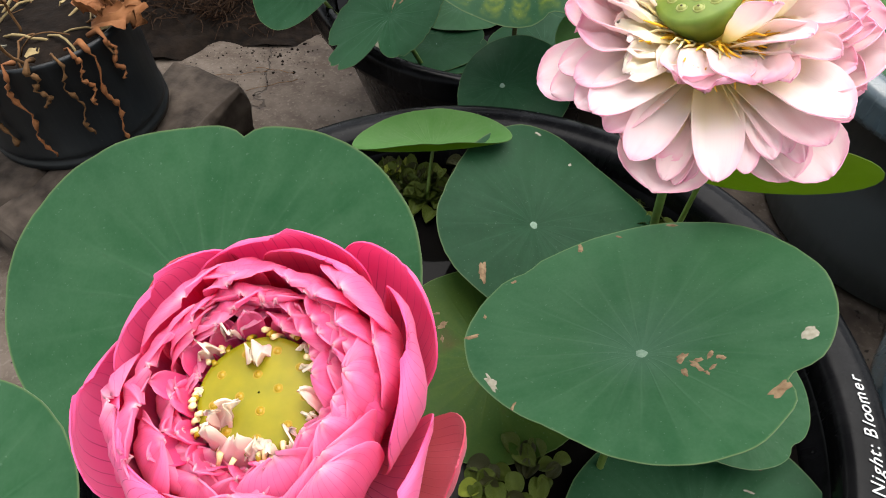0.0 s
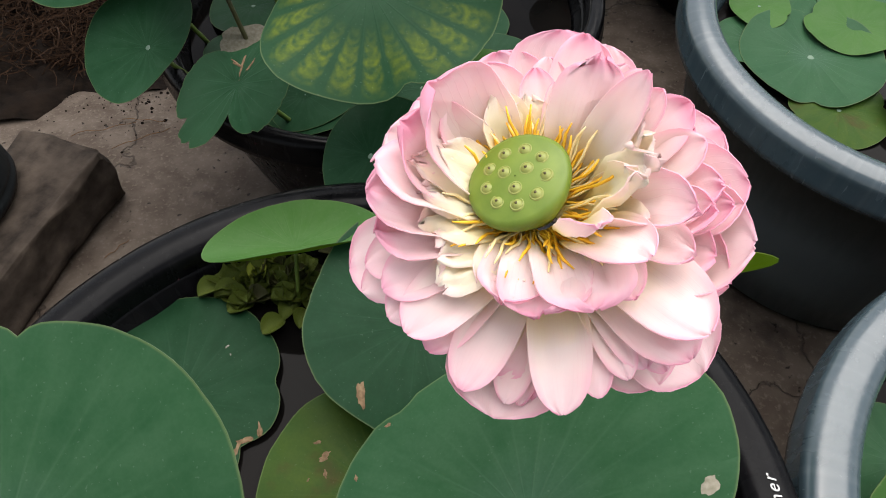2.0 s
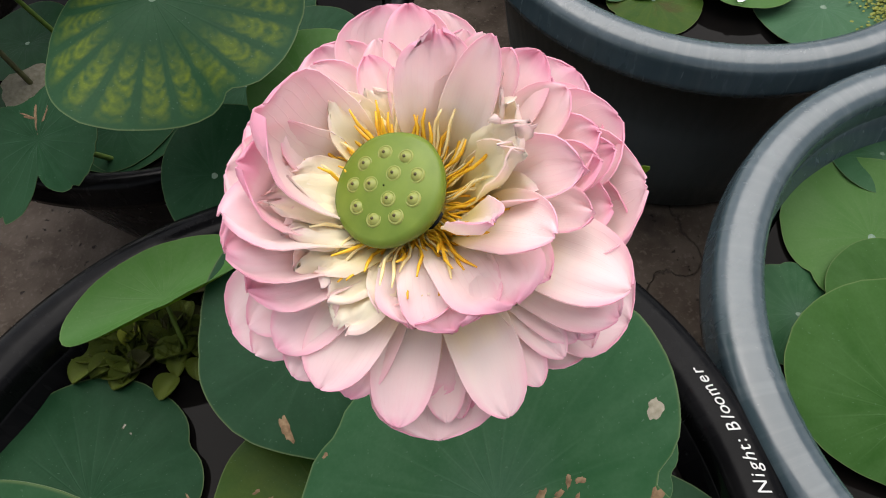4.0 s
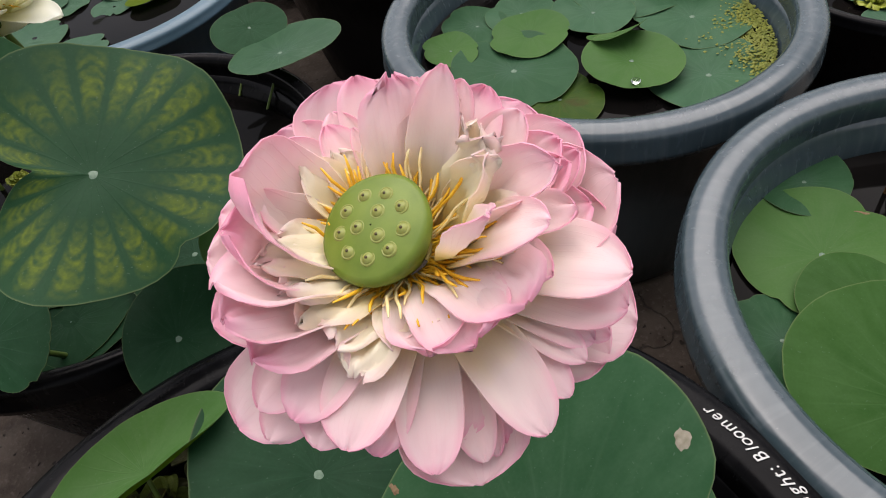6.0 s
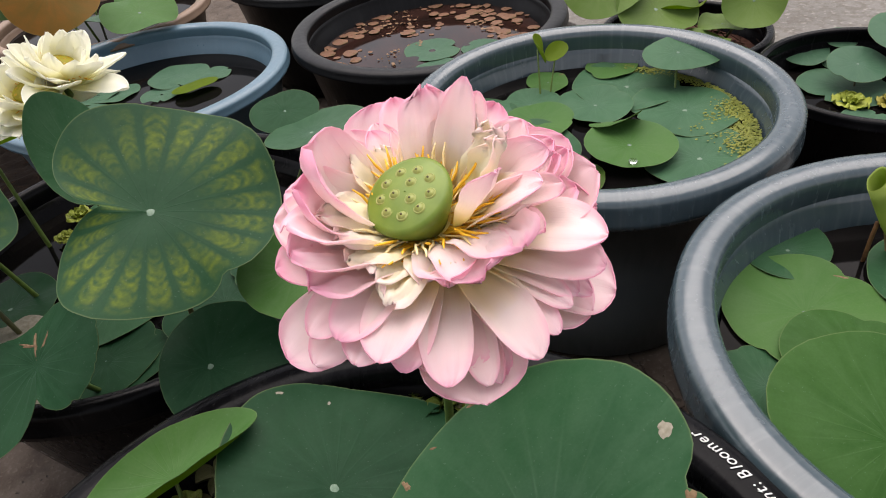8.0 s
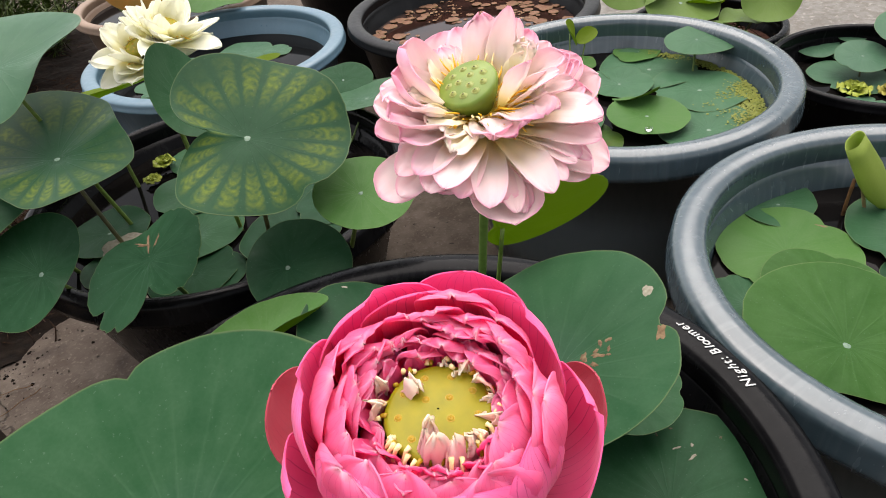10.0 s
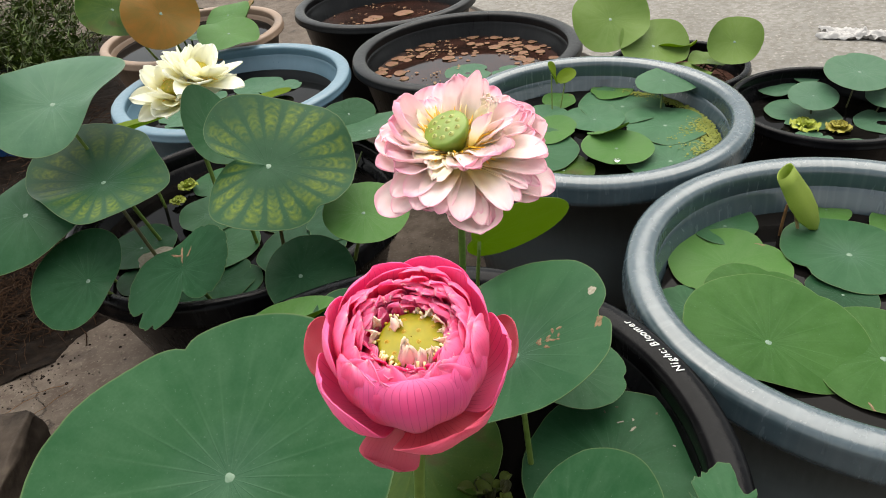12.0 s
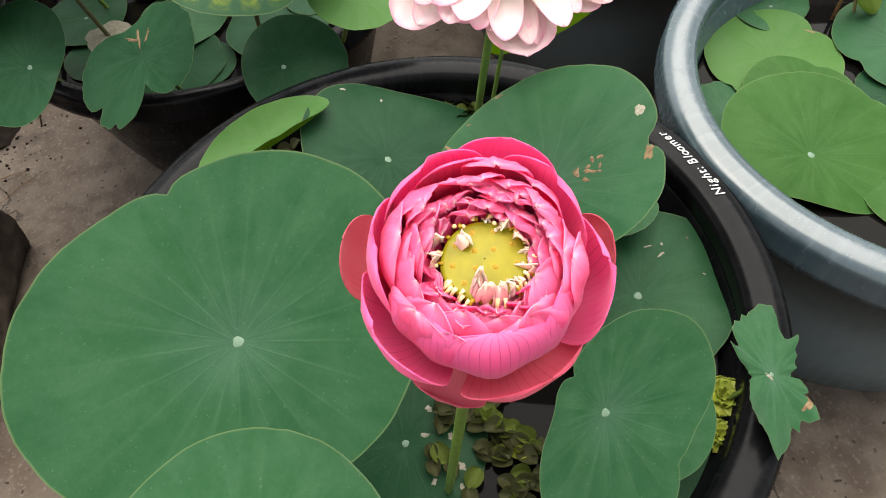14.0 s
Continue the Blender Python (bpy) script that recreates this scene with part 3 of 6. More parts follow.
def petal_mesh(L, W, e0, e1, rb, zb, cup, mat, tip=0.5, crumple=0.0, twist=0.0, seed=1, nu=8, nv=12, thick=0.0005, bend=1.0, belly=0.55, tear=0.0, pleat=0.0,
               path=None, wrap=0.0, roll=0.0, lap=0.0):
    """One petal in the flower's axis frame, growing outward along +x from the base radius rb at height zb.
    e0, e1: the slope at base and tip in degrees; cup: how far it bends round its own length; tear: how ragged the tip is.
    path: four (radius, height) handles of a curve in place of the slopes; wrap: how far it follows the flower's round;
    roll: how far its edges turn in; lap: one side farther out than the other."""
    steps, line = 40, []
    x, z = rb, zb
    if path:
        a, b, c, d = [Vector((p[0], 0, p[1])) for p in path]
        pts = [a * (1 - t) ** 3 + b * 3 * t * (1 - t) ** 2 + c * 3 * t * t * (1 - t) + d * t ** 3 for t in [i / steps for i in range(steps + 1)]]
        for i, p in enumerate(pts):
            q = pts[min(i + 1, steps)] - pts[max(i - 1, 0)]
            line.append((p.x, p.z, math.atan2(q.z, q.x)))
        for i in range(1, steps + 1):
            while line[i][2] < line[i - 1][2] - math.pi:
                line[i] = (line[i][0], line[i][1], line[i][2] + 2 * math.pi)
    for i in range(0 if path else steps + 1):
        e = radians(e0 + (e1 - e0) * (i / steps) ** bend)
        line.append((x, z, e))
        x += L / steps * math.cos(e)
        z += L / steps * math.sin(e)

    def along(t):
        k = min(max(t, 0.0), 1.0) * steps
        i = min(int(k), steps - 1)
        f = k - i
        return [a + (b - a) * f for a, b in zip(line[i], line[i + 1])]

    rows = []
    for i in range(nv + 1):
        t = 1 - (1 - i / nv) ** 1.6
        w = W * 0.5 * (0.22 + 0.78 * math.sin(math.pi * min(t / (2 * belly), 0.5)) ** 1.2) if t < belly else W * 0.5 * max(1 - ((t - belly) / (1 - belly)) ** (2.6 - tip), 0) ** 0.58
        w = max(w, W * (0.05 + 0.3 * tear))
        row = []
        for j in range(nu + 1):
            s = 2 * j / nu - 1
            x, z, e = along(t * (1 - tear * t * (0.35 + 0.65 * noise.noise((s * 3.1, seed * 2.7, 0.3)))))
            ang = s * cup * (0.35 + 0.65 * math.sin(math.pi * min(t * 0.9, 1)))
            if abs(ang) > 1e-4:
                lat = w * math.sin(ang) / (ang / s)
                dep = w * (1 - math.cos(ang)) / abs(ang / s) * (1 if cup > 0 else -1)
            else:
                lat, dep = w * s, 0
            k = crumple * t * t
            dz = k * W * 0.35 * noise.noise((s * 2.2, t * 3.5, seed * 1.9)) + k * W * 0.2 * noise.noise((s * 5, t * 8, seed))
            dz += pleat * W * 0.05 * math.sin(s * 6.5 + seed) * math.sin(math.pi * t)
            dz += roll * W * abs(s) ** 3.5 * math.sin(math.pi * min(t, 0.85)) + lap * s * math.sin(math.pi * min(t, 0.6))
            tw = twist * t
            px = x - (dep + dz) * math.sin(e)
            pz = z + (dep + dz) * math.cos(e)
            px, py, pz = px - lat * math.sin(tw) * math.sin(e), lat * math.cos(tw), pz + lat * math.sin(tw) * math.cos(e)
            if wrap:
                turn = wrap * py / max(px, 0.014)
                px, py = px * math.cos(turn) - (1 - wrap) * py * math.sin(turn), px * math.sin(turn) + (1 - wrap) * py * math.cos(turn)
            row.append((px, py, pz))
        rows.append(row)
    P = np.array(rows)
    du = np.gradient(P, axis=1)
    dv = np.gradient(P, axis=0)
    N = np.cross(dv, du)
    ln = np.linalg.norm(N, axis=2, keepdims=True)
    N = N / np.maximum(ln, 1e-9)
    verts, faces, uvs = [], [], []
    for side in (0, 1):
        for i in range(nv + 1):
            for j in range(nu + 1):
                verts.append(tuple(P[i, j] + N[i, j] * thick * (0.5 if side else -0.5)))
    m = (nv + 1) * (nu + 1)
    def at(side, i, j):
        return side * m + i * (nu + 1) + j
    for side in (0, 1):
        for i in range(nv):
            for j in range(nu):
                q = [at(side, i, j), at(side, i, j + 1), at(side, i + 1, j + 1), at(side, i + 1, j)]
                w4 = [(j / nu, i / nv), ((j + 1) / nu, i / nv), ((j + 1) / nu, (i + 1) / nv), (j / nu, (i + 1) / nv)]
                if side:
                    q, w4 = q[::-1], w4[::-1]
                faces.append(q)
                uvs += w4
    verts += verts[:]
    m2 = 2 * m
    flat_at = at

    def at(side, i, j):
        return m2 + flat_at(side, i, j)
    for i in range(nv):
        for j in (0, nu):
            faces.append([at(0, i, j), at(0, i + 1, j), at(1, i + 1, j), at(1, i, j)])
            uvs += [(j / nu, i / nv), (j / nu, (i + 1) / nv), (j / nu, (i + 1) / nv), (j / nu, i / nv)]
    for j in range(nu):
        faces.append([at(0, nv, j), at(0, nv, j + 1), at(1, nv, j + 1), at(1, nv, j)])
        uvs += [(j / nu, 1), ((j + 1) / nu, 1), ((j + 1) / nu, 1), (j / nu, 1)]
    return mesh_of("petal", verts, faces, mat, uvs)


def put(ob, parent, m):
    ob.parent = parent
    ob.matrix_local = m
    return ob


def spin(deg):
    return pose(0, 0, 0, 0, 0, deg)


def axis_frame(at, axis, turn=0):
    """A frame at a place, with its z along the axis."""
    z = Vector(axis).normalized()
    x = (Vector((1, 0, 0)) - z * z.x).normalized()
    m = Matrix((x, z.cross(x), z)).transposed().to_4x4()
    return Matrix.Translation(at) @ m @ spin(turn)


# ---------------------------------------------------------------- flowers
def seed_pod(parent, F, R, H, mat, seeds, seed_mat, tip_mat, domed=0.12, bead=1.0):
    """The flat-topped cone in the middle of the flower, with its seeds set in the top. F: frame with the top's middle at its origin."""
    prof = [(R * 0.5, -H), (R * 0.62, -H * 0.8), (R * 0.86, -H * 0.42), (R * 0.985, -H * 0.16), (R, -H * 0.06), (R * 0.965, H * 0.02), (R * 0.88, H * domed * 0.4), (R * 0.5, H * domed * 0.8), (R * 0.2, H * domed), (0.0003, H * domed)]
    pod = put(new("seed_pod", lathe(prof, 48, mat, "seed_pod", 0.018)), parent, F)
    for x, y in seeds:
        rr = math.hypot(x, y)
        z = H * domed * (1 - 0.8 * rr * rr)
        s = R * 0.105 * bead
        cup = lathe([(s * 1.4, -s * 0.4), (s * 1.22, s * 0.06), (s * 1.08, s * 0.1), (s * 1.0, -s * 0.02), (s * 0.92, s * 0.1), (s * 0.68, s * 0.36), (s * 0.35, s * 0.5), (0.00005, s * 0.53)], 16, seed_mat, "seed")
        sd = put(new("seed", cup), pod, Matrix.Translation((x * R, y * R, z)))
        put(new("seed_tip", lathe([(s * 0.26, s * 0.4), (s * 0.24, s * 0.62), (0.00005, s * 0.68)], 10, tip_mat, "seed_tip")), sd, Matrix.Identity(4))
    return pod


def stamens(parent, F, count, r0, z0, length, rng, lift=(10, 60)):
    for i in range(count):
        az = rng.uniform(0, 360)
        e = radians(rng.uniform(*lift))
        Ls = length * rng.uniform(0.7, 1.15)
        pts = []
        x, z = r0, z0
        for k in range(6):
            pts.append((x, 0.0012 * math.sin(k * 1.3 + i), z))
            x += Ls / 5 * math.cos(e)
            z += Ls / 5 * math.sin(e)
            e += radians(rng.uniform(-14, 10))
        put(new("stamen", tube(pts, [0.00042, 0.00042, 0.00045, 0.0006, 0.00062, 0.0003], STAMEN if i % 4 else ANTHER, "stamen", 5)), parent, F @ spin(az))


def petals(parent, F, rng, rows, messy=0.09):
    """Rows of petals: count, start azimuth, spread, L, W, e0, e1, rb, zb, cup, material, tip, crumple, bend, label."""
    for count, az0, spread, L, W, e0, e1, rb, zb, cup, mat, tip, crumple, bend, label in rows:
        for i in range(count):
            az = az0 + spread * (i + 0.5) / count + rng.uniform(-1, 1) * min(0.4, messy * 4) * spread / count
            k = rng.uniform(1 - messy, 1 + 0.8 * messy)
            me = petal_mesh(L * k, W * rng.uniform(0.85, 1.12), e0 + rng.uniform(-60, 60) * messy, e1 + rng.uniform(-110, 110) * messy, rb, zb + rng.uniform(-0.001, 0.001),
                            cup * rng.uniform(0.8, 1.15), mat, tip, crumple * rng.uniform(0.5, 1.4), rng.uniform(-3, 3) * messy, rng.randint(1, 999), bend=bend, tear=0.3 * rng.random() if mat in (CREAM, TATTER) else 0.0, pleat=rng.uniform(0.3, 1.3))
            ob = put(new("petal", me), parent, F @ spin(az))
            if label:
                tagged(ob, label)


def ring_seeds(inner, outer, r1, r2, turn=0.0, shift=0.4):
    out = [(r1 * math.cos(turn + 2 * math.pi * i / inner), r1 * math.sin(turn + 2 * math.pi * i / inner)) for i in range(inner)]
    return out + [(r2 * math.cos(turn + shift + 2 * math.pi * i / outer), r2 * math.sin(turn + shift + 2 * math.pi * i / outer)) for i in range(outer)]


def grow(parent, F, rng, az, r, z, W, arch=18, cup=0.45, mat=None, crumple=0.3, tip=-0.4, foot=(0.006, -0.034), roll=0.0, tear=0.0, label="", belly=0.6, twist=0.0, pleat=0.6):
    """One petal whose tip lies at the azimuth, radius and height given; arch > 0: vaulted, < 0: scooped."""
    chord = math.atan2(z - foot[1], r - foot[0])
    L = math.hypot(r - foot[0], z - foot[1])
    e0, e1 = chord + radians(arch), chord - radians(arch * 1.2)
    path = (foot, (foot[0] + 0.36 * L * math.cos(e0), foot[1] + 0.36 * L * math.sin(e0)), (r - 0.36 * L * math.cos(e1), z - 0.36 * L * math.sin(e1)), (r, z))
    me = petal_mesh(L, W, 0, 0, 0, 0, cup, mat, tip, crumple, twist + rng.uniform(-0.12, 0.12), rng.randint(1, 999), 10, 14, belly=belly, tear=tear, pleat=pleat, path=path, roll=roll)
    ob = put(new("petal", me), parent, F @ spin(az))
    if label:
        tagged(ob, label)
    return ob


def pale_flower(root, top, axis):
    rng = random.Random(7)
    ob = thing("lotus_flower", root, "fully open pale pink double lotus flower with green seed pod", "flower", "lotus flowers")
    top = Vector(top) - Vector(root)
    ax = Vector(axis).normalized()
    F = axis_frame(top, ax)
    G = axis_frame(top + Vector((0.014, 0.0, -0.003)), (-0.05, -0.2, 1.0))
    base = top + Vector((0.007, -0.004, -0.049))
    part("stalk", tube(arc((0, 0, -0.06), base, (0.004, 0.006, 0), 14), [0.0034] * 12 + [0.0036, 0.0042, 0.0055], STALK), ob, "green lotus stalk")
    seed_pod(ob, F, 0.0186, 0.021, POD, ring_seeds(3, 9, 0.25, 0.58, 0.3, 0.05), SEED, SEED_TIP, bead=1.05)
    stamens(ob, axis_frame(top - ax * 0.019, (-0.17, -0.2, 1.0)), 170, 0.011, 0.0, 0.025, rng, (0, 48))

    def guard(az, r, z, W, arch=-8, cup=0.8, **k):
        grow(ob, G, rng, az, r, z, W, arch, cup, PALE, 0.15, -1.7, (0.006, -0.038), belly=0.66, **k)

    def inner(az, r, z, W, arch=16, cup=0.5, **k):
        grow(ob, G, rng, az, r, z, W, arch, cup, PALE, k.pop("crumple", 0.25), k.pop("tip", -0.9), **k)

    def torn(az, r, z, W, arch=14, cup=0.4, **k):
        grow(ob, G, rng, az, r, z, W, arch, cup, CREAM, k.pop("crumple", 0.8), -0.4, (0.008, -0.027), tear=k.pop("tear", 0.18), label="torn creamy inner petal", **k)

    # a skirt of wide outer petals below the rest
    for i in range(11):
        guard(i * 33 + 8, 0.062 + 0.003 * math.sin(i * 2.1), -0.04, 0.034, 14, 0.5)
    # front bunch inside one cupped petal
    guard(-116, 0.0775, -0.046, 0.05, -14, 1.0)
    inner(-126, 0.0745, -0.034, 0.023)
    inner(-113, 0.072, -0.042, 0.017, 10, 0.6)
    inner(-106, 0.069, -0.046, 0.015, 8, 0.7)
    inner(-109, 0.071, -0.045, 0.013, 8, 0.8)
    inner(-102, 0.067, -0.047, 0.012, 6, 0.8)
    inner(-98, 0.076, -0.03, 0.023, 20, 0.35)
    inner(-87, 0.0715, -0.031, 0.017, 16, 0.5)
    inner(-91, 0.068, -0.034, 0.014, 12, 0.5)
    # bunch beside it
    guard(-55, 0.081, -0.045, 0.05, -12, 0.9)
    guard(-68, 0.074, -0.042, 0.036, -6, 0.7)
    inner(-57, 0.072, -0.008, 0.031, 20, 0.45)
    inner(-52, 0.072, -0.014, 0.026, 18, 0.5)
    inner(-62, 0.074, -0.02, 0.03, 18, 0.45)
    inner(-72, 0.068, -0.026, 0.019, 18, 0.5)
    inner(-78, 0.069, -0.026, 0.016, 16, 0.5)
    inner(-66, 0.072, -0.032, 0.018, 12, 0.6)
    inner(-83, 0.066, -0.032, 0.016, 12, 0.6)
    # deep cup on one side
    guard(-29, 0.0705, -0.004, 0.056, -36, 1.2, label="deeply cupped pink petal")
    guard(-40, 0.068, -0.012, 0.045, -30, 1.1, label="deeply cupped pink petal")
    guard(-8, 0.068, -0.004, 0.044, -24, 1.0, label="deeply cupped pink petal")
    inner(-14, 0.056, 0.004, 0.032, -20, 1.0)
    inner(-24, 0.054, 0.004, 0.026, -18, 1.1)
    inner(-36, 0.06, -0.006, 0.03, -14, 0.9)
    inner(-20, 0.06, 0.002, 0.024, -22, 1.0)
    inner(-33, 0.047, 0.014, 0.028, 4, 1.2, crumple=0.7, roll=0.2)
    inner(-44, 0.052, 0.004, 0.022, 8, 0.9, crumple=0.5)
    # far side
    guard(13, 0.0695, -0.01, 0.038, -8, 0.7)
    guard(2, 0.067, -0.01, 0.034, -6, 0.7)
    inner(21, 0.056, 0.006, 0.026, -4, 0.7)
    inner(14, 0.055, 0.0, 0.024, -6, 0.7)
    inner(5, 0.054, 0.004, 0.024, -6, 0.8)
    inner(30, 0.0355, 0.0305, 0.019, 0, 0.7, tip=0.5, foot=(0.009, -0.028))
    inner(37, 0.041, 0.022, 0.017, 2, 0.7, foot=(0.009, -0.028))
    inner(24, 0.042, 0.02, 0.017, 0, 0.7, foot=(0.009, -0.028))
    inner(58, 0.039, 0.025, 0.026, 4, 0.55, crumple=0.5, tip=-1.2, tear=0.1, foot=(0.009, -0.028), belly=0.7)
    inner(47, 0.046, 0.014, 0.02, 2, 0.6)
    guard(75, 0.073, -0.007, 0.046, -14, 0.8)
    guard(60, 0.07, -0.008, 0.036, -10, 0.7)
    inner(68, 0.069, -0.003, 0.024, -8, 0.7)
    inner(80, 0.06, -0.008, 0.021, -6, 0.9)
    inner(86, 0.052, -0.004, 0.018, 0, 0.9)
    inner(79, 0.042, 0.0, 0.011, 4, 1.2, tip=0.4)
    guard(97, 0.069, -0.012, 0.036, -10, 0.7)
    inner(104, 0.062, -0.008, 0.028, -4, 0.6)
    guard(113, 0.068, -0.018, 0.036, -4, 0.7)
    # big hollow petals
    inner(140, 0.0505, 0.022, 0.05, -34, 1.0, roll=0.14, tip=-2.2, belly=0.68)
    inner(124, 0.054, 0.008, 0.036, -24, 0.9, roll=0.08, tip=-1.6)
    inner(155, 0.056, 0.013, 0.042, -24, 0.9, roll=0.1, tip=-1.8)
    inner(131, 0.05, 0.004, 0.03, -12, 0.7)
    guard(145, 0.069, -0.014, 0.042, -12, 0.8)
    guard(130, 0.068, -0.014, 0.038, -12, 0.8)
    # stacked ruffled petals
    for az, r, z, W in ((167, 0.064, 0.006, 0.034), (175, 0.067, -0.001, 0.036), (184, 0.066, -0.009, 0.034)):
        inner(az, r, z, W, 4, 0.7, crumple=0.55, roll=0.08)
    guard(163, 0.071, -0.02, 0.034, -4, 0.7)
    guard(180, 0.081, -0.05, 0.038, 2, 0.7, label="drooping petal with deep pink edge")
    inner(-169, 0.077, -0.041, 0.024, 12, 0.5)
    inner(-173, 0.073, -0.03, 0.025, 12, 0.6)
    inner(-162, 0.07, -0.024, 0.026, 16, 0.5)
    inner(-155, 0.073, -0.031, 0.026, 12, 0.6)
    inner(-147, 0.072, -0.025, 0.027, 18, 0.55)
    inner(-140, 0.07, -0.032, 0.021, 14, 0.6)
    inner(-133, 0.066, -0.036, 0.022, 12, 0.6)
    # petals folded over the front
    inner(-88, 0.05, 0.004, 0.034, 26, 0.45, crumple=0.7, tip=-1.2, belly=0.75)
    inner(-108, 0.05, -0.001, 0.032, 28, 0.45, crumple=0.7, tip=-1.2, belly=0.75)
    inner(-124, 0.048, -0.006, 0.026, 24, 0.5, crumple=0.8, tip=-1.0, belly=0.7)
    inner(-72, 0.05, 0.0, 0.024, 20, 0.5, crumple=0.4)
    inner(-67, 0.045, 0.02, 0.025, 8, 0.5, tip=0.0, foot=(0.009, -0.028))
    inner(-86, 0.032, 0.029, 0.02, -10, 1.3, crumple=0.6, foot=(0.012, -0.016), label="small curled petal beside the pod")
    # creamy inner petals, torn and crumpled
    torn(-149, 0.057, -0.013, 0.024, 22, 0.5, crumple=0.9, tear=0.25)
    torn(-158, 0.05, -0.008, 0.022)
    torn(-170, 0.052, -0.004, 0.022, crumple=0.9, tear=0.25)
    torn(176, 0.05, 0.0, 0.02)
    torn(163, 0.053, 0.004, 0.018)
    torn(152, 0.045, 0.004, 0.02, -6, 0.6, crumple=0.4)
    torn(-135, 0.045, -0.008, 0.02)
    torn(-118, 0.04, -0.006, 0.018, crumple=0.6)
    torn(-100, 0.04, -0.004, 0.02, crumple=0.5)
    torn(-80, 0.04, 0.0, 0.02, crumple=0.5)
    torn(-60, 0.04, 0.006, 0.022, 4, 0.6, crumple=0.4)
    torn(-46, 0.036, 0.008, 0.022, 0, 0.6, crumple=0.4)
    torn(-32, 0.026, 0.025, 0.018, -4, 0.8, crumple=1.6)
    torn(-12, 0.03, 0.022, 0.02, 0, 0.7, crumple=1.6)
    torn(4, 0.034, 0.018, 0.02, 0, 0.6)
    torn(18, 0.034, 0.02, 0.018, 0, 0.6, crumple=0.6)
    torn(44, 0.034, 0.014, 0.018, 0, 0.6, crumple=0.5)
    torn(70, 0.036, 0.006, 0.018, 0, 0.6, crumple=0.5)
    torn(94, 0.04, 0.0, 0.02, -4, 0.6, crumple=0.4)
    torn(112, 0.042, 0.004, 0.022, -8, 0.6, crumple=0.4)
    return ob


def rose_flower(root, top, axis):
    rng = random.Random(21)
    ob = thing("lotus_flower", root, "half-open deep pink double lotus flower with yellow pod", "flower", "lotus flowers")
    top = Vector(top) - Vector(root)
    ax = Vector(axis).normalized()
    F = axis_frame(top, ax) @ Matrix.Diagonal((0.96, 0.96, 0.96, 1))
    base = top - ax * 0.044
    part("stalk", tube(arc((0, 0, -0.06), base, (-0.004, -0.004, 0), 14), [0.0033] * 12 + [0.0036, 0.0042, 0.006], STALK), ob, "green lotus stalk")
    P = F @ Matrix.Translation((0.001, -0.001, -0.001))
    seed_pod(ob, P, 0.0172, 0.022, POD_YELLOW, ring_seeds(4, 9, 0.3, 0.72, 0.2), SEED_ORANGE, SEED_ORANGE, 0.06, 0.6)
    for i in range(44):
        az = rng.uniform(0, 360)
        x = 0.0176 + rng.uniform(0, 0.003)
        z0 = -0.004
        pts = [(x, 0, z0 - 0.01), (x + 0.0005, 0, z0 + rng.uniform(0, 0.002)), (x - 0.001, 0.0006, z0 + rng.uniform(0.003, 0.006)), (x - 0.0025, 0.001, z0 + rng.uniform(0.004, 0.007))]
        put(new("stamen", tube(pts, [0.0006, 0.0006, 0.0007, 0.0009], ANTHER if i % 3 else SEED_ORANGE, "stamen", 6)), ob, P @ spin(az))

    def shell(az, r, z, belly, W, mat, inward=0.006, tip=-0.4, crumple=0.04, lap=0.0, label="", wrap=0.7, cup=0.25, roll=0.0, foot=(0.006, -0.046), wide=0.62):
        """A petal of the bowl: out along the base, up the side, in at the tip."""
        path = (foot, (belly * 1.04, foot[1] + 0.002), (max(belly, r) + 0.003 + inward * 0.4, z - 0.012 + inward * 0.9), (r, z))
        me = petal_mesh(0.07, W, 0, 0, 0, 0, cup, mat, tip, crumple, 0.0, rng.randint(1, 999), 12, 16, belly=wide, pleat=rng.uniform(0.1, 0.5), path=path, wrap=wrap, lap=lap, roll=roll)
        leaf = put(new("petal", me), ob, F @ spin(az))
        if label:
            tagged(leaf, label)

    dull, big = "dull crimson outermost petal", "large cupped veined pink petal"
    shell(128, 0.056, -0.005, 0.046, 0.038, CRIMSON, 0.0, 1.2, label=dull, wrap=0.4)
    shell(-18, 0.056, -0.012, 0.046, 0.034, CRIMSON, 0.0, 1.2, label=dull, wrap=0.4)
    shell(-148, 0.045, -0.047, 0.03, 0.034, CRIMSON, -0.004, 1.1, label=dull, wrap=0.2)
    shell(-96, 0.048, -0.022, 0.043, 0.064, SALMON, 0.0, -0.2, label="salmon-red outermost petal", wrap=0.6)
    shell(39, 0.051, 0.008, 0.047, 0.05, ROSE, 0.003, 0.5, label=big)
    shell(-38, 0.049, -0.002, 0.047, 0.056, ROSE, 0.002, 0.1, label=big, lap=0.002)
    shell(178, 0.049, 0.0, 0.046, 0.058, ROSE, 0.002, 0.1, label=big, lap=-0.002)
    shell(84, 0.041, 0.013, 0.045, 0.054, ROSE, 0.003, -0.8, label=big, lap=0.002)
    shell(8, 0.042, 0.011, 0.045, 0.052, ROSE, 0.004, -0.9, label=big, lap=-0.002)
    shell(-119, 0.033, 0.008, 0.043, 0.054, ROSE, 0.009, -1.4, label=big)
    shell(138, 0.040, 0.011, 0.043, 0.05, ROSE, 0.006, -0.8, label=big, lap=0.002)
    shell(-64, 0.032, 0.007, 0.0405, 0.044, ROSE, 0.010, -0.9, label=big, lap=0.002)
    shell(58, 0.037, 0.012, 0.041, 0.05, ROSE, 0.006, -1.0, label=big)
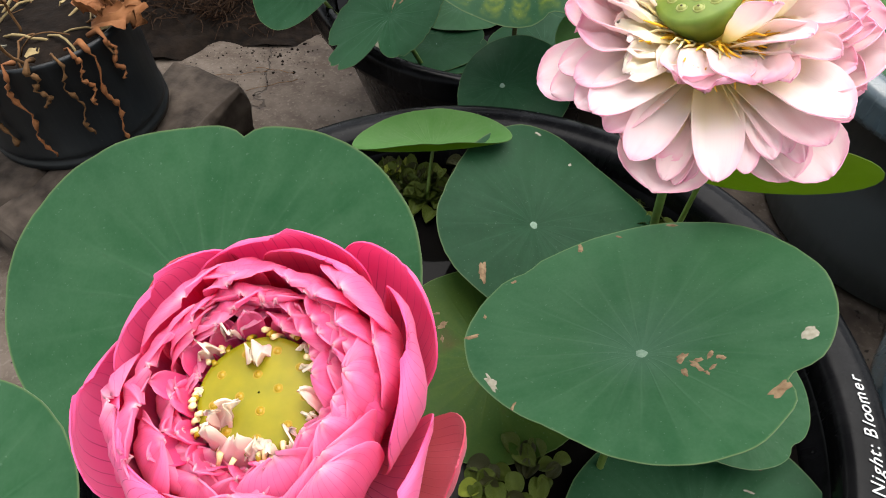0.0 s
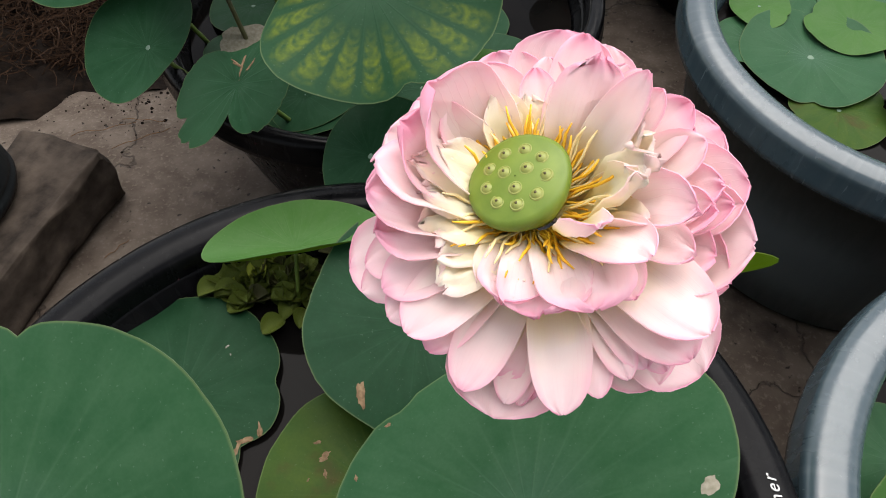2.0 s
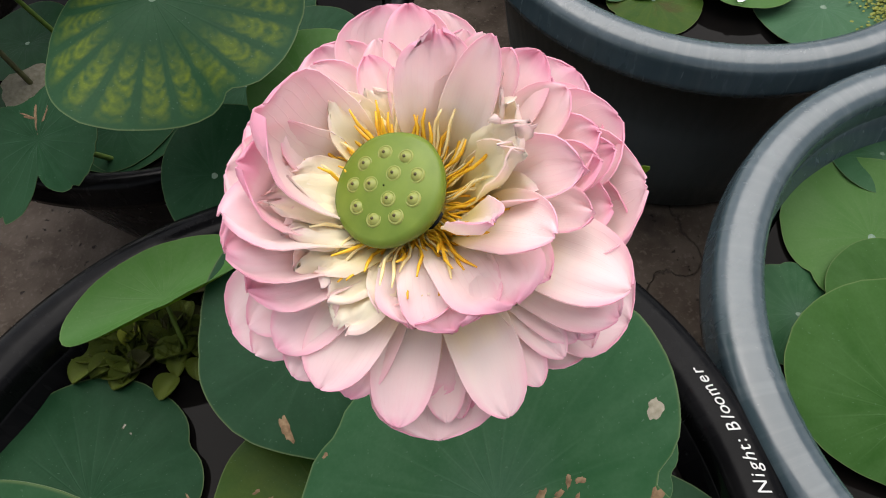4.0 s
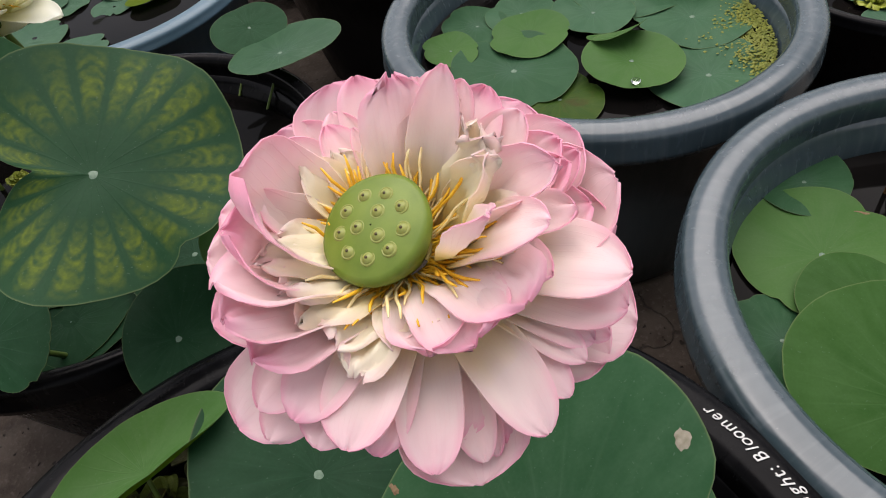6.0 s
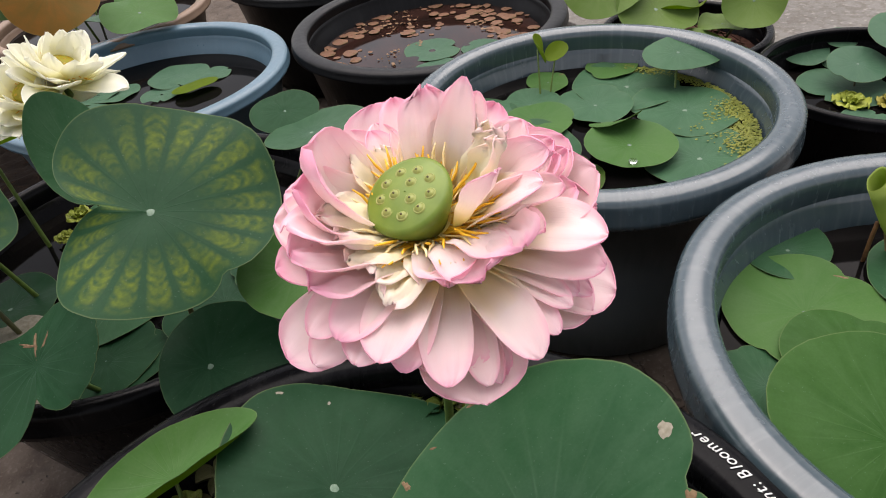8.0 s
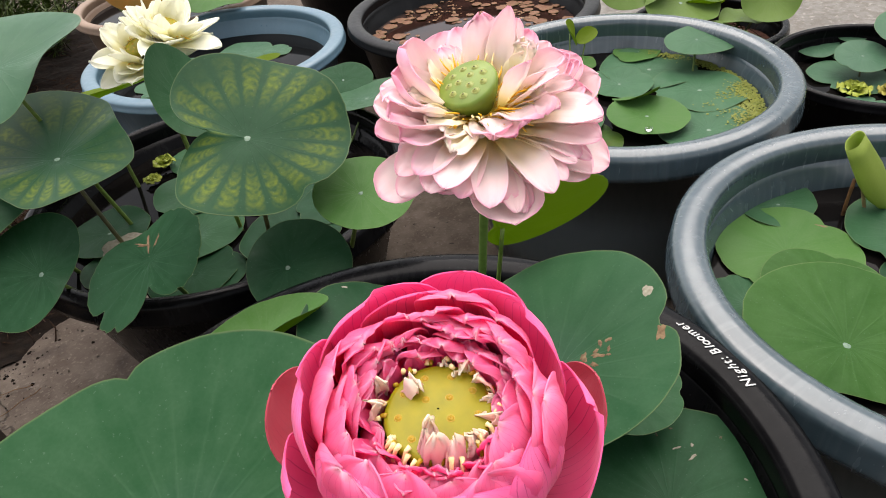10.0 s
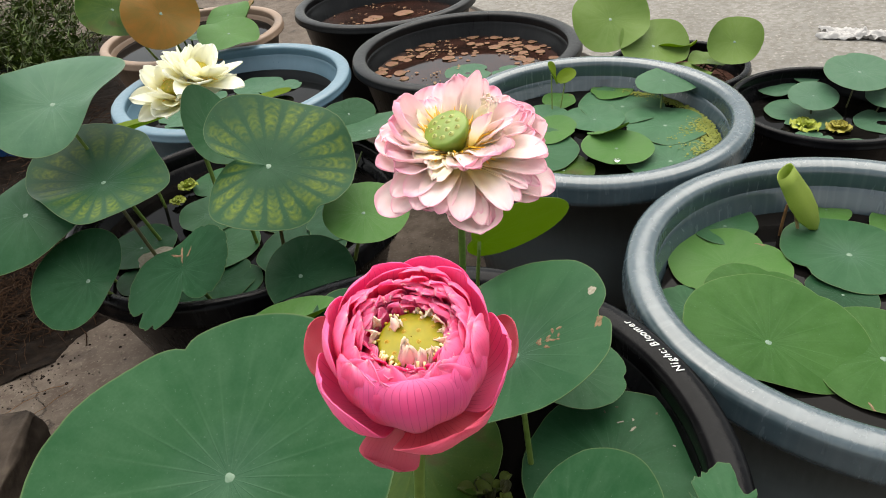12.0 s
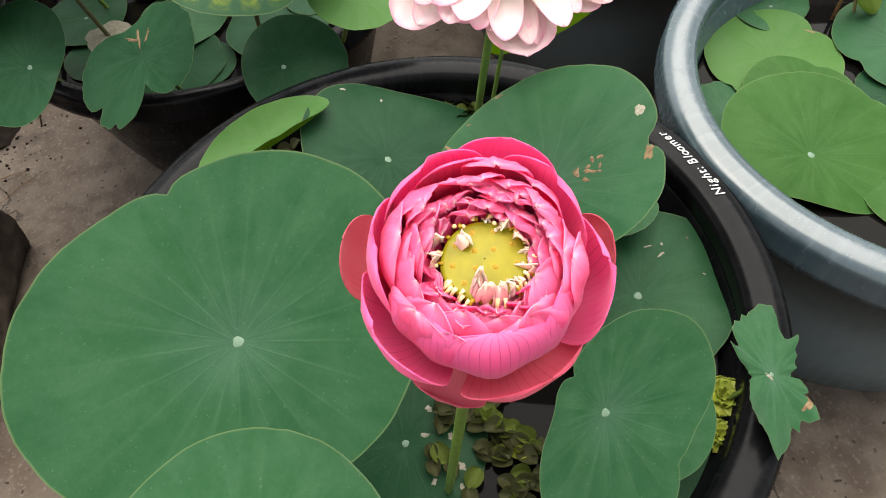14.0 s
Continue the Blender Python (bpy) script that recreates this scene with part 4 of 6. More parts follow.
    shell(-164, 0.033, 0.008, 0.04, 0.042, ROSE, 0.010, -0.7, label=big)
    # dense inner layers, each tucked under the one outside it
    layers = ((8, 0.031, 0.0395, 0.0105, 0.036), (9, 0.0275, 0.0355, 0.0095, 0.031), (9, 0.0245, 0.032, 0.008, 0.027), (9, 0.0215, 0.0285, 0.0062, 0.022), (9, 0.0195, 0.0255, 0.004, 0.02), (9, 0.0185, 0.0228, 0.001, 0.017))
    for k, (count, r, belly, z, W) in enumerate(layers):
        for i in range(count):
            az = 360 * (i + rng.uniform(-0.35, 0.35)) / count + 23 * k
            high = 0.003 * math.cos(radians(az - 55))
            shell(az, r + rng.uniform(-0.003, 0.003), z + high + rng.uniform(-0.003, 0.002), belly + rng.uniform(-0.001, 0.001), W * rng.uniform(0.75, 1.2), ROSE_INNER, rng.uniform(0.008, 0.014), rng.uniform(-0.9, 0.3), rng.uniform(0.12, 0.4), rng.uniform(-0.002, 0.002), wrap=0.5, cup=0.4, foot=(0.008, -0.038), wide=0.7)
    for i in range(15):
        az = -25 + 11.5 * i + rng.uniform(-6, 6)
        r = rng.uniform(0.0185, 0.027)
        shell(az, r, 0.003 + (r - 0.018) * 0.9 + rng.uniform(0, 0.004), r + 0.006, rng.uniform(0.015, 0.024), ROSE_INNER, rng.uniform(0.008, 0.013), rng.uniform(-0.6, 0.6), rng.uniform(0.2, 0.5), rng.uniform(-0.002, 0.002), wrap=0.4, cup=0.4, foot=(0.012, -0.03), wide=0.7)
    # short petals close round the pod
    petals(ob, P, rng, [
        (20, 0, 360, 0.015, 0.0085, 78, 66, 0.0182, -0.009, 0.6, ROSE_INNER, -0.2, 0.5, 1.0, ""),
        (16, 8, 360, 0.017, 0.01, 70, 58, 0.0195, -0.009, 0.6, ROSE_INNER, -0.4, 0.5, 1.0, ""),
    ], 0.15)
    # pale tatters round the pod
    petals(ob, P, rng, [
        (9, 0, 360, 0.028, 0.009, 66, 124, 0.0175, -0.02, 0.9, TATTER, 0.5, 2.0, 0.9, "pale crumpled inner petal"),
        (5, 20, 360, 0.027, 0.006, 70, 132, 0.018, -0.019, 0.9, TATTER, 0.8, 2.4, 0.9, "pale crumpled inner petal"),
        (3, 222, 60, 0.029, 0.011, 70, 118, 0.0175, -0.021, 0.7, TATTER, 0.3, 1.2, 0.9, "pale crumpled inner petal"),
    ], 0.2)
    return ob


def ivory_flower(root, top, axis, scale, seed, label):
    rng = random.Random(seed)
    ob = thing("lotus_flower", root, label, "flower", "lotus flowers")
    top = Vector(top) - Vector(root)
    ax = Vector(axis).normalized()
    F = axis_frame(top, ax)
    part("stalk", tube(arc((0, 0, -0.05), top - ax * 0.03 * scale, (0.01, 0.01, 0), 12), 0.0035, STALK), ob, "green lotus stalk")
    seed_pod(ob, F, 0.015 * scale, 0.018 * scale, POD_YELLOW, ring_seeds(3, 7, 0.3, 0.7), SEED_ORANGE, SEED_ORANGE)
    stamens(ob, F, 50, 0.012 * scale, -0.016 * scale, 0.02 * scale, rng)
    s = scale
    petals(ob, F, rng, [
        (9, 0, 360, 0.07 * s, 0.044 * s, 10, 28, 0.006, -0.03 * s, 0.8, IVORY, 1.1, 0.25, 1.0, ""),
        (10, 15, 360, 0.064 * s, 0.038 * s, 30, 54, 0.006, -0.028 * s, 0.7, IVORY, 1.1, 0.25, 1.0, ""),
        (10, 5, 360, 0.054 * s, 0.032 * s, 46, 74, 0.008, -0.025 * s, 0.6, IVORY, 1.1, 0.3, 1.0, ""),
    ], 0.2)
    return ob


# ---------------------------------------------------------------- tubs
def tub(at, R, H, foot, level, mat, label, lip=0.036, drop=0.018, bands=(), group="garden tubs", inner=None, pool=None, shell=None):
    """A round moulded tub: a tapered wall with a thick rolled rim. R: outer radius of the rim, foot: radius at the ground."""
    ob = thing("tub", at, label, "tub", group)
    r_in = R - lip
    wall = [(0.001, 0.0), (foot * 0.9, 0.0), (foot, 0.008)]
    r_out = R - lip * 0.42
    for t, push in [(0.25, 0), (0.5, 0)] + list(bands) + [(0.93, 0)]:
        wall.append((foot + (r_out - foot) * t + push, H * t))
    wall += [(r_out, H - drop * 1.1), (r_in + 0.004, H - drop * 0.9)]
    outside = len(wall) - 1
    r_bot = foot - 0.006
    for t in (0.9, 0.86, 0.84, 0.5, 0.2):
        step = 0.004 if t > 0.85 else 0.0
        wall.append((r_bot + (r_in - r_bot) * t + step, H * t))
    wall += [(r_bot, 0.012), (0.001, 0.012)]
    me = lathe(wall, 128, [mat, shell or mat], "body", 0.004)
    # outer wall faces take the shell colour, if one is given
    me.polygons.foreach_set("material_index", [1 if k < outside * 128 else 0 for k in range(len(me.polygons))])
    part("body", me, ob)
    rim = []
    steps = 14
    for i in range(steps + 1):
        a = math.pi * (1.0 - i / steps)
        x = R - lip / 2 + math.cos(a) * lip / 2
        z = H - drop * 0.42 + math.sin(a) ** 0.8 * drop * 0.42
        rim.append((x, z))
    rim += [(R + 0.0006, H - drop * 0.8), (R + 0.0018, H - drop * 0.92), (R + 0.0016, H - drop * 1.12), (R - 0.002, H - drop * 1.15), (R - lip * 0.36, H - drop)]
    rim = [(r_in + 0.002, H - drop * 1.4), (r_in + 0.0005, H - drop * 0.8)] + rim
    part("rim", lathe(rim, 160, mat, "rim", 0.004), ob, "thick rolled rim")
    water = lathe([(0.001, 0), ((foot - 0.006) + (r_in - foot + 0.006) * (level / H) - 0.003, 0)], 96, pool or WATER, "water", 0.004)
    w = part("water", water)
    w.location = Vector(at) + Vector((0, 0, level))
    tagged(w, "still dark water in a tub", "water", "", "structure")
    return ob


def lily_pads(points, z, mat, label, group, seed=1):
    rng = random.Random(seed)
    for x, y, r in points:
        lotus_leaf((x, y, z + rng.uniform(0.0005, 0.003)), (rng.uniform(-0.03, 0.03), rng.uniform(-0.03, 0.03)), [r, r * rng.uniform(-0.05, 0.05), 0, r * rng.uniform(-0.06, 0.06), r * rng.uniform(-0.05, 0.05)], None,
                   [mat, UNDER], label, group, notches=[(rng.uniform(0, 360), 0.35, 7)], cup=0.02, wave=(0.03, rng.choice((3, 4, 5)), rng.uniform(0, 6)), seed=rng.randint(1, 500), rings=5, seg=40, navel=False, name="lily_pad")


def floating_fern(x, y, z, count, spread, seed, olive=0.4, big=1.0, clear=(9, 9, 0), label="clump of olive-green floating fern on dark water"):
    """Pairs of ribbed oval leaves lying on the water."""
    rng = random.Random(seed)
    ob = thing("floating_fern", (x, y, z), label, "water plant", "floating ferns")
    meshes = []
    for m in (FERN, FERN_OLIVE, LETTUCE):
        verts, faces = [], []
        nu, nv = 6, 9
        for i in range(nv + 1):
            t = 0.5 - 0.5 * math.cos(math.pi * i / nv)
            w = 0.56 * math.sqrt(max(1 - (2 * t - 1) ** 2, 0.0)) + 0.015
            for j in range(nu + 1):
                s = 2 * j / nu - 1
                verts.append((t, s * w * 0.72, 0.75 * s * s * w + 0.1 * math.sin(t * 3)))
        for i in range(nv):
            for j in range(nu):
                a = i * (nu + 1) + j
                faces.append((a, a + 1, a + nu + 2, a + nu + 1))
        off = len(verts)
        verts += [(px, py, pz - 0.05) for px, py, pz in verts]
        faces += [tuple(off + k for k in f[::-1]) for f in faces]
        meshes.append(mesh_of("leaflet", verts, faces, m))
    for i in range(count):
        px, py = (max(-0.85 * spread, min(0.85 * spread, rng.gauss(0, spread * 0.5))) for _ in "xy")
        if math.hypot(x + px - clear[0], y + py - clear[1]) < clear[2]:
            continue
        a = rng.uniform(0, 360)
        for side in (0, 180):
            size = big * rng.uniform(0.013, 0.019)
            me = meshes[1] if rng.random() < olive else meshes[0] if rng.random() < 0.93 else meshes[2]
            put(new("leaflet", me), ob, pose(px, py, rng.uniform(0.001, 0.006), rng.uniform(-9, 9), rng.uniform(-16, -2), a + side + rng.uniform(-25, 25)) @ Matrix.Diagonal((size, size, size, 1)))
    return ob


def water_lettuce(x, y, z, R, seed, mat, label):
    rng = random.Random(seed)
    ob = thing("water_lettuce", (x, y, z), label, "water plant", "water lettuces")
    for ring, (cnt, L, e0, e1) in enumerate(((7, 1.0, 12, 14), (6, 0.75, 34, 46), (4, 0.5, 56, 74))):
        for i in range(cnt):
            me = petal_mesh(R * L * rng.uniform(0.85, 1.1), R * L * 0.85, e0, e1, R * 0.05, 0.001, -0.3, mat, 0.05, 1.2, 0, rng.randint(1, 99), 6, 6, 0.0006, 1.0, 0.7)
            put(new("leaflet", me), ob, spin(360 * i / cnt + 25 * ring + rng.uniform(-8, 8)))
    return ob


# ---------------------------------------------------------------- ground and surroundings
def graded(n_, near, far):
    return [math.copysign((math.exp(abs(t) * math.log(1 + far / near)) - 1) * near, t) for t in np.linspace(-1, 1, n_)]


gx, gy = [0.4 + v for v in graded(141, 0.35, 60)], [0.6 + v for v in graded(141, 0.35, 60)]
verts, faces = [], []
for y in gy:
    for x in gx:
        near = max(0.0, 1 - math.hypot(x - 0.4, y - 0.6) / 4)
        verts.append((x, y, near * (0.0028 * (noise.noise((x * 3, y * 3, 0)) - 0.6) + 0.0012 * noise.noise((x * 14, y * 14, 3)))))
for j in range(140):
    for i in range(140):
        a = j * 141 + i
        faces.append((a, a + 1, a + 142, a + 141))
tagged(part("ground", mesh_of("ground", verts, faces, CONCRETE)), "rough brown weathered concrete roof floor", "floor", "", "structure")


def rough_slab(name, size, mat, bevel, seed, amp, label, category, kind=""):
    bm = bmesh.new()
    bmesh.ops.create_cube(bm, size=1)
    bmesh.ops.scale(bm, vec=size, verts=bm.verts)
    bmesh.ops.bevel(bm, geom=list(bm.edges), offset=bevel, segments=3, affect="EDGES", profile=0.6)
    bmesh.ops.subdivide_edges(bm, edges=list(bm.edges), cuts=5 if amp > 0.001 else 3, use_grid_fill=True)
    for v in bm.verts:
        d = noise.noise_vector(Vector(v.co) * 14 + Vector((seed, 0, 0))) * amp + noise.noise_vector(Vector(v.co) * 45 + Vector((seed, 2, 0))) * amp * 0.4 + noise.noise_vector(Vector(v.co) * 110 + Vector((seed, 5, 0))) * amp * 0.2
        v.co += d
    me = bpy.data.meshes.new(name)
    bm.to_mesh(me)
    bm.free()
    me.materials.append(mat)
    me.polygons.foreach_set("use_smooth", [True] * len(me.polygons))
    ob = new(name, me)
    return tagged(ob, label, category, "", kind)


STONE = plain("worn_stone", (0.014, 0.01, 0.0075), (0.085, 0.066, 0.051), 30, 0.9, 0.2, 1.0, dist=0.005)
slab = rough_slab("stone_slab", (0.14, 0.37, 0.088), STONE, 0.014, 4.0, 0.014, "worn mud-stained stone slab lying on the floor", "stone")
slab.matrix_world = pose(-0.45, 0.692, 0.043, 0, 0, -28)
slab = rough_slab("stone_slab", (0.2, 0.3, 0.09), STONE, 0.02, 8.0, 0.01, "muddy stone slab half hidden under a pot", "stone")
slab.matrix_world = pose(-0.65, 0.73, 0.045, 0, 0, 6)

pav = rough_slab("pavement", (8.0, 9.0, 0.05), CEMENT, 0.004, 9.0, 0.0004, "pale grey cement paving", "pavement", "structure")
pav.matrix_world = pose(5.62, 2.5, -0.013, 0, 0, -8)


def heap(name, x, y, rx, ry, h, mat, label, seed, fibres):
    ob = thing(name, (x, y, 0), label, "soil")
    verts, faces, N = [], [], 96
    for j in range(N + 1):
        for i in range(N + 1):
            u_, v_ = 2 * i / N - 1, 2 * j / N - 1
            d = math.hypot(u_, v_)
            k = max(0.0, 1 - d * (1 + 0.25 * noise.noise((u_ * 2, v_ * 2, seed))))
            z = h * k ** 0.7 * (0.75 + 0.5 * noise.noise((u_ * 3, v_ * 3, seed + 2)) + 0.3 * noise.noise((u_ * 9, v_ * 9, seed)) + 0.22 * noise.noise((u_ * 24, v_ * 24, seed)) + 0.12 * noise.noise((u_ * 50, v_ * 50, seed))) - 0.004
            verts.append((u_ * rx, v_ * ry, z))
    for j in range(N):
        for i in range(N):
            a = j * (N + 1) + i
            faces.append((a, a + 1, a + N + 2, a + N + 1))
    part("mound", mesh_of("mound", verts, faces, mat), ob)
    rng = random.Random(seed)
    verts, faces = [], []
    for _ in range(fibres):
        px, py = rng.uniform(-0.8, 0.8) * rx, rng.uniform(-0.8, 0.8) * ry
        pz = h * max(0.0, 1 - math.hypot(px / rx, py / ry)) ** 0.7 * 0.8 + rng.uniform(0, 0.02)
        a, tilt, Lf = rng.uniform(0, 6.28), rng.uniform(-0.5, 0.6), rng.uniform(0.02, 0.07)
        w = rng.uniform(0.0005, 0.0013)
        p = Vector((px, py, pz))
        for k in range(3):
            q = p + Vector((math.cos(a), math.sin(a), tilt)) * Lf / 3
            sd = Vector((-math.sin(a), math.cos(a), 0)) * w
            o = len(verts)
            verts += [p - sd, p + sd, p + Vector((0, 0, w * 1.6)), q - sd, q + sd, q + Vector((0, 0, w * 1.6))]
            faces += [(o, o + 1, o + 4, o + 3), (o + 1, o + 2, o + 5, o + 4), (o + 2, o, o + 3, o + 5)]
            p = q
            a += rng.uniform(-0.6, 0.6)
            tilt += rng.uniform(-0.5, 0.3)
    tagged(part("root_tangle", mesh_of("root_tangle", verts, faces, ROOT, smooth=False), ob), "tangled brown roots and fibres", "", "", "stuff")
    return ob


heap("soil_heap", -0.62, 1.42, 0.4, 0.42, 0.12, SOIL, "heap of dark fibrous soil and coir on the floor", 5, 4200)
heap("soil_heap", -0.38, 1.33, 0.33, 0.29, 0.07, SOIL, "dark fibrous soil spilt beside the crowded tub", 31, 2200)
heap("soil_heap", -0.3, 2.75, 1.0, 0.6, 0.05, SOIL, "dark soil bed under the feathery plants", 23, 500)
heap("soil_heap", -0.45, 1.95, 0.75, 0.42, 0.07, SOIL, "low bank of dark soil at the back of the tubs", 11, 500)

# grit and crumbs on the floor
rng = random.Random(3)
verts, faces = [], []
for _ in range(2600):
    x, y = rng.uniform(-0.6, 1.2), rng.uniform(-0.3, 1.5)
    s = rng.choice((0.0008, 0.001, 0.0013, 0.0018, 0.003)) * rng.uniform(0.6, 1.3)
    o = len(verts)
    for dx, dy, dz in ((1, 0, 0), (-0.5, 0.9, 0), (-0.5, -0.9, 0), (0.1, 0.1, 0.9)):
        verts.append((x + dx * s * rng.uniform(0.7, 1.3), y + dy * s, -0.0015 + dz * s))
    faces += [(o, o + 1, o + 3), (o + 1, o + 2, o + 3), (o + 2, o, o + 3)]
tagged(part("grit", mesh_of("grit", verts, faces, PEBBLE, smooth=False)), "scattered grit and soil crumbs on the concrete", "grit", "", "stuff")

# dark soil crumbs strewn at the foot of the heap
rng = random.Random(8)
verts, faces = [], []
for _ in range(420):
    x, y = rng.gauss(-0.36, 0.08), 1.08 - abs(rng.gauss(0, 0.06))
    s = rng.choice((0.0008, 0.001, 0.0014, 0.002, 0.0032)) * rng.uniform(0.6, 1.2)
    o, t0 = len(verts), rng.uniform(0, 6)
    for k in range(5):
        verts.append((x + s * rng.uniform(0.6, 1.2) * math.cos(t0 + k * 1.256), y + s * rng.uniform(0.6, 1.2) * math.sin(t0 + k * 1.256), -0.002))
    verts.append((x, y, -0.001 + s * rng.uniform(0.5, 0.9)))
    faces += [(o + k, o + (k + 1) % 5, o + 5) for k in range(5)]
tagged(part("soil_crumbs", mesh_of("soil_crumbs", verts, faces, SOIL, smooth=False)), "dark soil crumbs strewn over the concrete", "soil", "", "stuff")

for x, y, a, Ln in ((-0.30, 0.93, 20, 0.09), (-0.34, 0.86, 75, 0.03), (-0.30, 0.97, -12, 0.07), (-0.36, 0.96, 8, 0.1), (-0.31, 0.72, 40, 0.04)):
    tw = thing("twig", (x, y, 0.001), "thin dry brown twig lying on the floor", "twig", "twigs")
    pts = [(Ln * (i / 8 - 0.5), 0.008 * noise.noise((i * 0.35, x * 30, 1.0)), 0.0005 + 0.001 * abs(math.sin(i * 0.9))) for i in range(9)]
    put(new("stem", tube(pts, 0.0005, DRYVINE, "stem", 6)), tw, spin(a))


# ---------------------------------------------------------------- the tubs in their places
T1, T2, T3 = (0.006, 0.232, 0), (0.66, 0.641, 0), (0.56, 0.105, 0)
W1, W2, W3, W4, W5, W8, W10 = 0.252, 0.245, 0.237, 0.215, 0.215, 0.215, 0.195
tub(T1, 0.300, 0.302, 0.225, W1, BLACK, "large glossy black plastic tub with thick rolled rim", 0.036, 0.028)
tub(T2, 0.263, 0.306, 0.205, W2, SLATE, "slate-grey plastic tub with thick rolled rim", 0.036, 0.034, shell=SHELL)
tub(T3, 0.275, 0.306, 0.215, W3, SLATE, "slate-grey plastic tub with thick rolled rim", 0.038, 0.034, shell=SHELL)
tub((0.277, 1.38, 0), 0.266, 0.272, 0.2, W4, POWDER, "powder-blue plastic tub with rolled rim", 0.03, 0.018)
tub((0.775, 1.16, 0), 0.27, 0.272, 0.195, W5, CHARCOAL, "charcoal plastic tub holding reddish lily pads", 0.032, 0.018, pool=MURK)
tub((0.87, 1.68, 0), 0.268, 0.272, 0.2, 0.2, CHARCOAL, "charcoal plastic tub behind the others", 0.03, 0.018, pool=MURK)
tub((0.087, 0.874, 0), 0.276, 0.26, 0.195, W8, BLACK, "black plastic tub crowded with lotus leaves", 0.022, 0.03)
tub((1.07, 0.445, 0), 0.172, 0.245, 0.13, W10, BLACK, "black plastic tub with floating leaves and water lettuce", 0.014, 0.014)
tub((1.06, 0.775, 0), 0.15, 0.24, 0.115, 0.19, BLACK, "black pot with reddish soil and upright leaves", 0.014, 0.014)
tub((0.345, 1.86, 0), 0.25, 0.272, 0.18, 0.24, TAN, "tan plastic tub full of lotus leaves", 0.024, 0.018)
tub((-0.30, 2.15, 0), 0.23, 0.16, 0.18, 0.1, ROYAL, "royal-blue plastic tub half hidden by leaves", 0.024, 0.016)

# soil in the small pot
heap("pot_soil", 1.06, 0.775, 0.125, 0.125, 0.03, SOIL_RED, "reddish brown soil in the black pot", 17, 60).location.z = 0.197

# writing on the rim of the black tub, letter by letter round the bend
writing = thing("handwriting", (T1[0], T1[1], 0.3026), "white handwritten plant name on the black rim", "writing")
text, ang = "Night: Bloomer", -18.8
for ch in text:
    step = {"i": 0.75, "l": 0.75, ":": 0.8, " ": 0.5, "m": 1.75, "N": 1.7, "B": 1.45, "t": 0.95}.get(ch, 1.15)
    if ch != " ":
        cu = bpy.data.curves.new("letter", "FONT")
        cu.body, cu.size, cu.extrude, cu.align_x, cu.shear, cu.offset = ch, 0.0118, 0.0003, "CENTER", 0.3, 0.0
        a = radians(ang + step * 0.62)
        cu.materials.append(INK)
        ob = new("letter", cu)
        put(ob, writing, Matrix.Translation((0.286 * math.cos(a), 0.286 * math.sin(a), 0.0001)) @ pose(0, 0, 0, 0, 0, math.degrees(a) + 90 + 6 * math.sin(len(ch) + ang)))
    ang += step * 1.15

# ---------------------------------------------------------------- lotus leaves of the black tub
ONE = "lotus leaves in the black tub"
lotus_leaf((0.116, 0.206, 0.38), (-0.25, 0.3), [0.1058, 0.0084, 0.0236, 0.0033, 0.0019, -0.0031, 0.0072], (0.10, 0.16, W1), [GREEN, UNDER],
           "broad green lotus leaf with dry brown marks", ONE, notches=[(-28, 0.16, 7), (123, 0.05, 5)], cup=0.02, wave=(0.012, 4, 1.0), seed=2,
           patches=[(-30, 0.3, 0.0045, BLEMISH, 1.3), (-36, 0.38, 0.004, BLEMISH, 1.5), (-28, 0.42, 0.0025, BLEMISH, 1.2), (-50, 0.34, 0.0032, BLEMISH, 1.3), (-22, 0.5, 0.003, BLEMISH, 1.2), (-6, 0.87, 0.006, BLEACHED, 1.3), (-40, 0.46, 0.002, BLEMISH, 1.4), (-33, 0.5, 0.0022, BLEMISH, 1.8), (150, 0.93, 0.002, BLEMISH, 1.4), (130, 0.96, 0.0022, BLEMISH, 1.3), (-160, 0.97, 0.003, BLEMISH, 1.8), (85, 0.95, 0.002, BLEMISH, 1.4), (-36, 0.9, 0.006, BLEMISH, 1.6), (-176, 0.93, 0.006, BLEACHED, 1.7), (161, 0.96, 0.004, BLEMISH, 1.6), (100, 0.95, 0.004, BLEMISH, 1.4), (67, 0.97, 0.003, BLEMISH, 1.6), (-20, 0.42, 0.003, BLEMISH, 1.6)])
lotus_leaf((-0.139, 0.217, 0.414), (-0.25, -0.45), [0.1223, -0.0054, 0.0089, 0.0136, -0.0035, -0.0017, 0.0038], (-0.12, 0.2, W1), [GREEN, UNDER],
           "very large flat green lotus leaf with small notch", ONE, notches=[(82, 0.075, 4)], cup=0.03, wave=(0.012, 3, 0.5), seed=3, seg=110, rings=12)
lotus_leaf((0.027, 0.049, 0.366), (-0.3, -0.6), [0.0625, 0.0077, -0.0177, 0.0039, 0.0156, 0.0074, 0.0003], (0.05, 0.09, W1), [GREEN, UNDER],
           "oval green lotus leaf on a raised stalk", ONE, notches=[(99, 0.16, 7), (-67, 0.08, 6)], cup=0.05, seed=4)
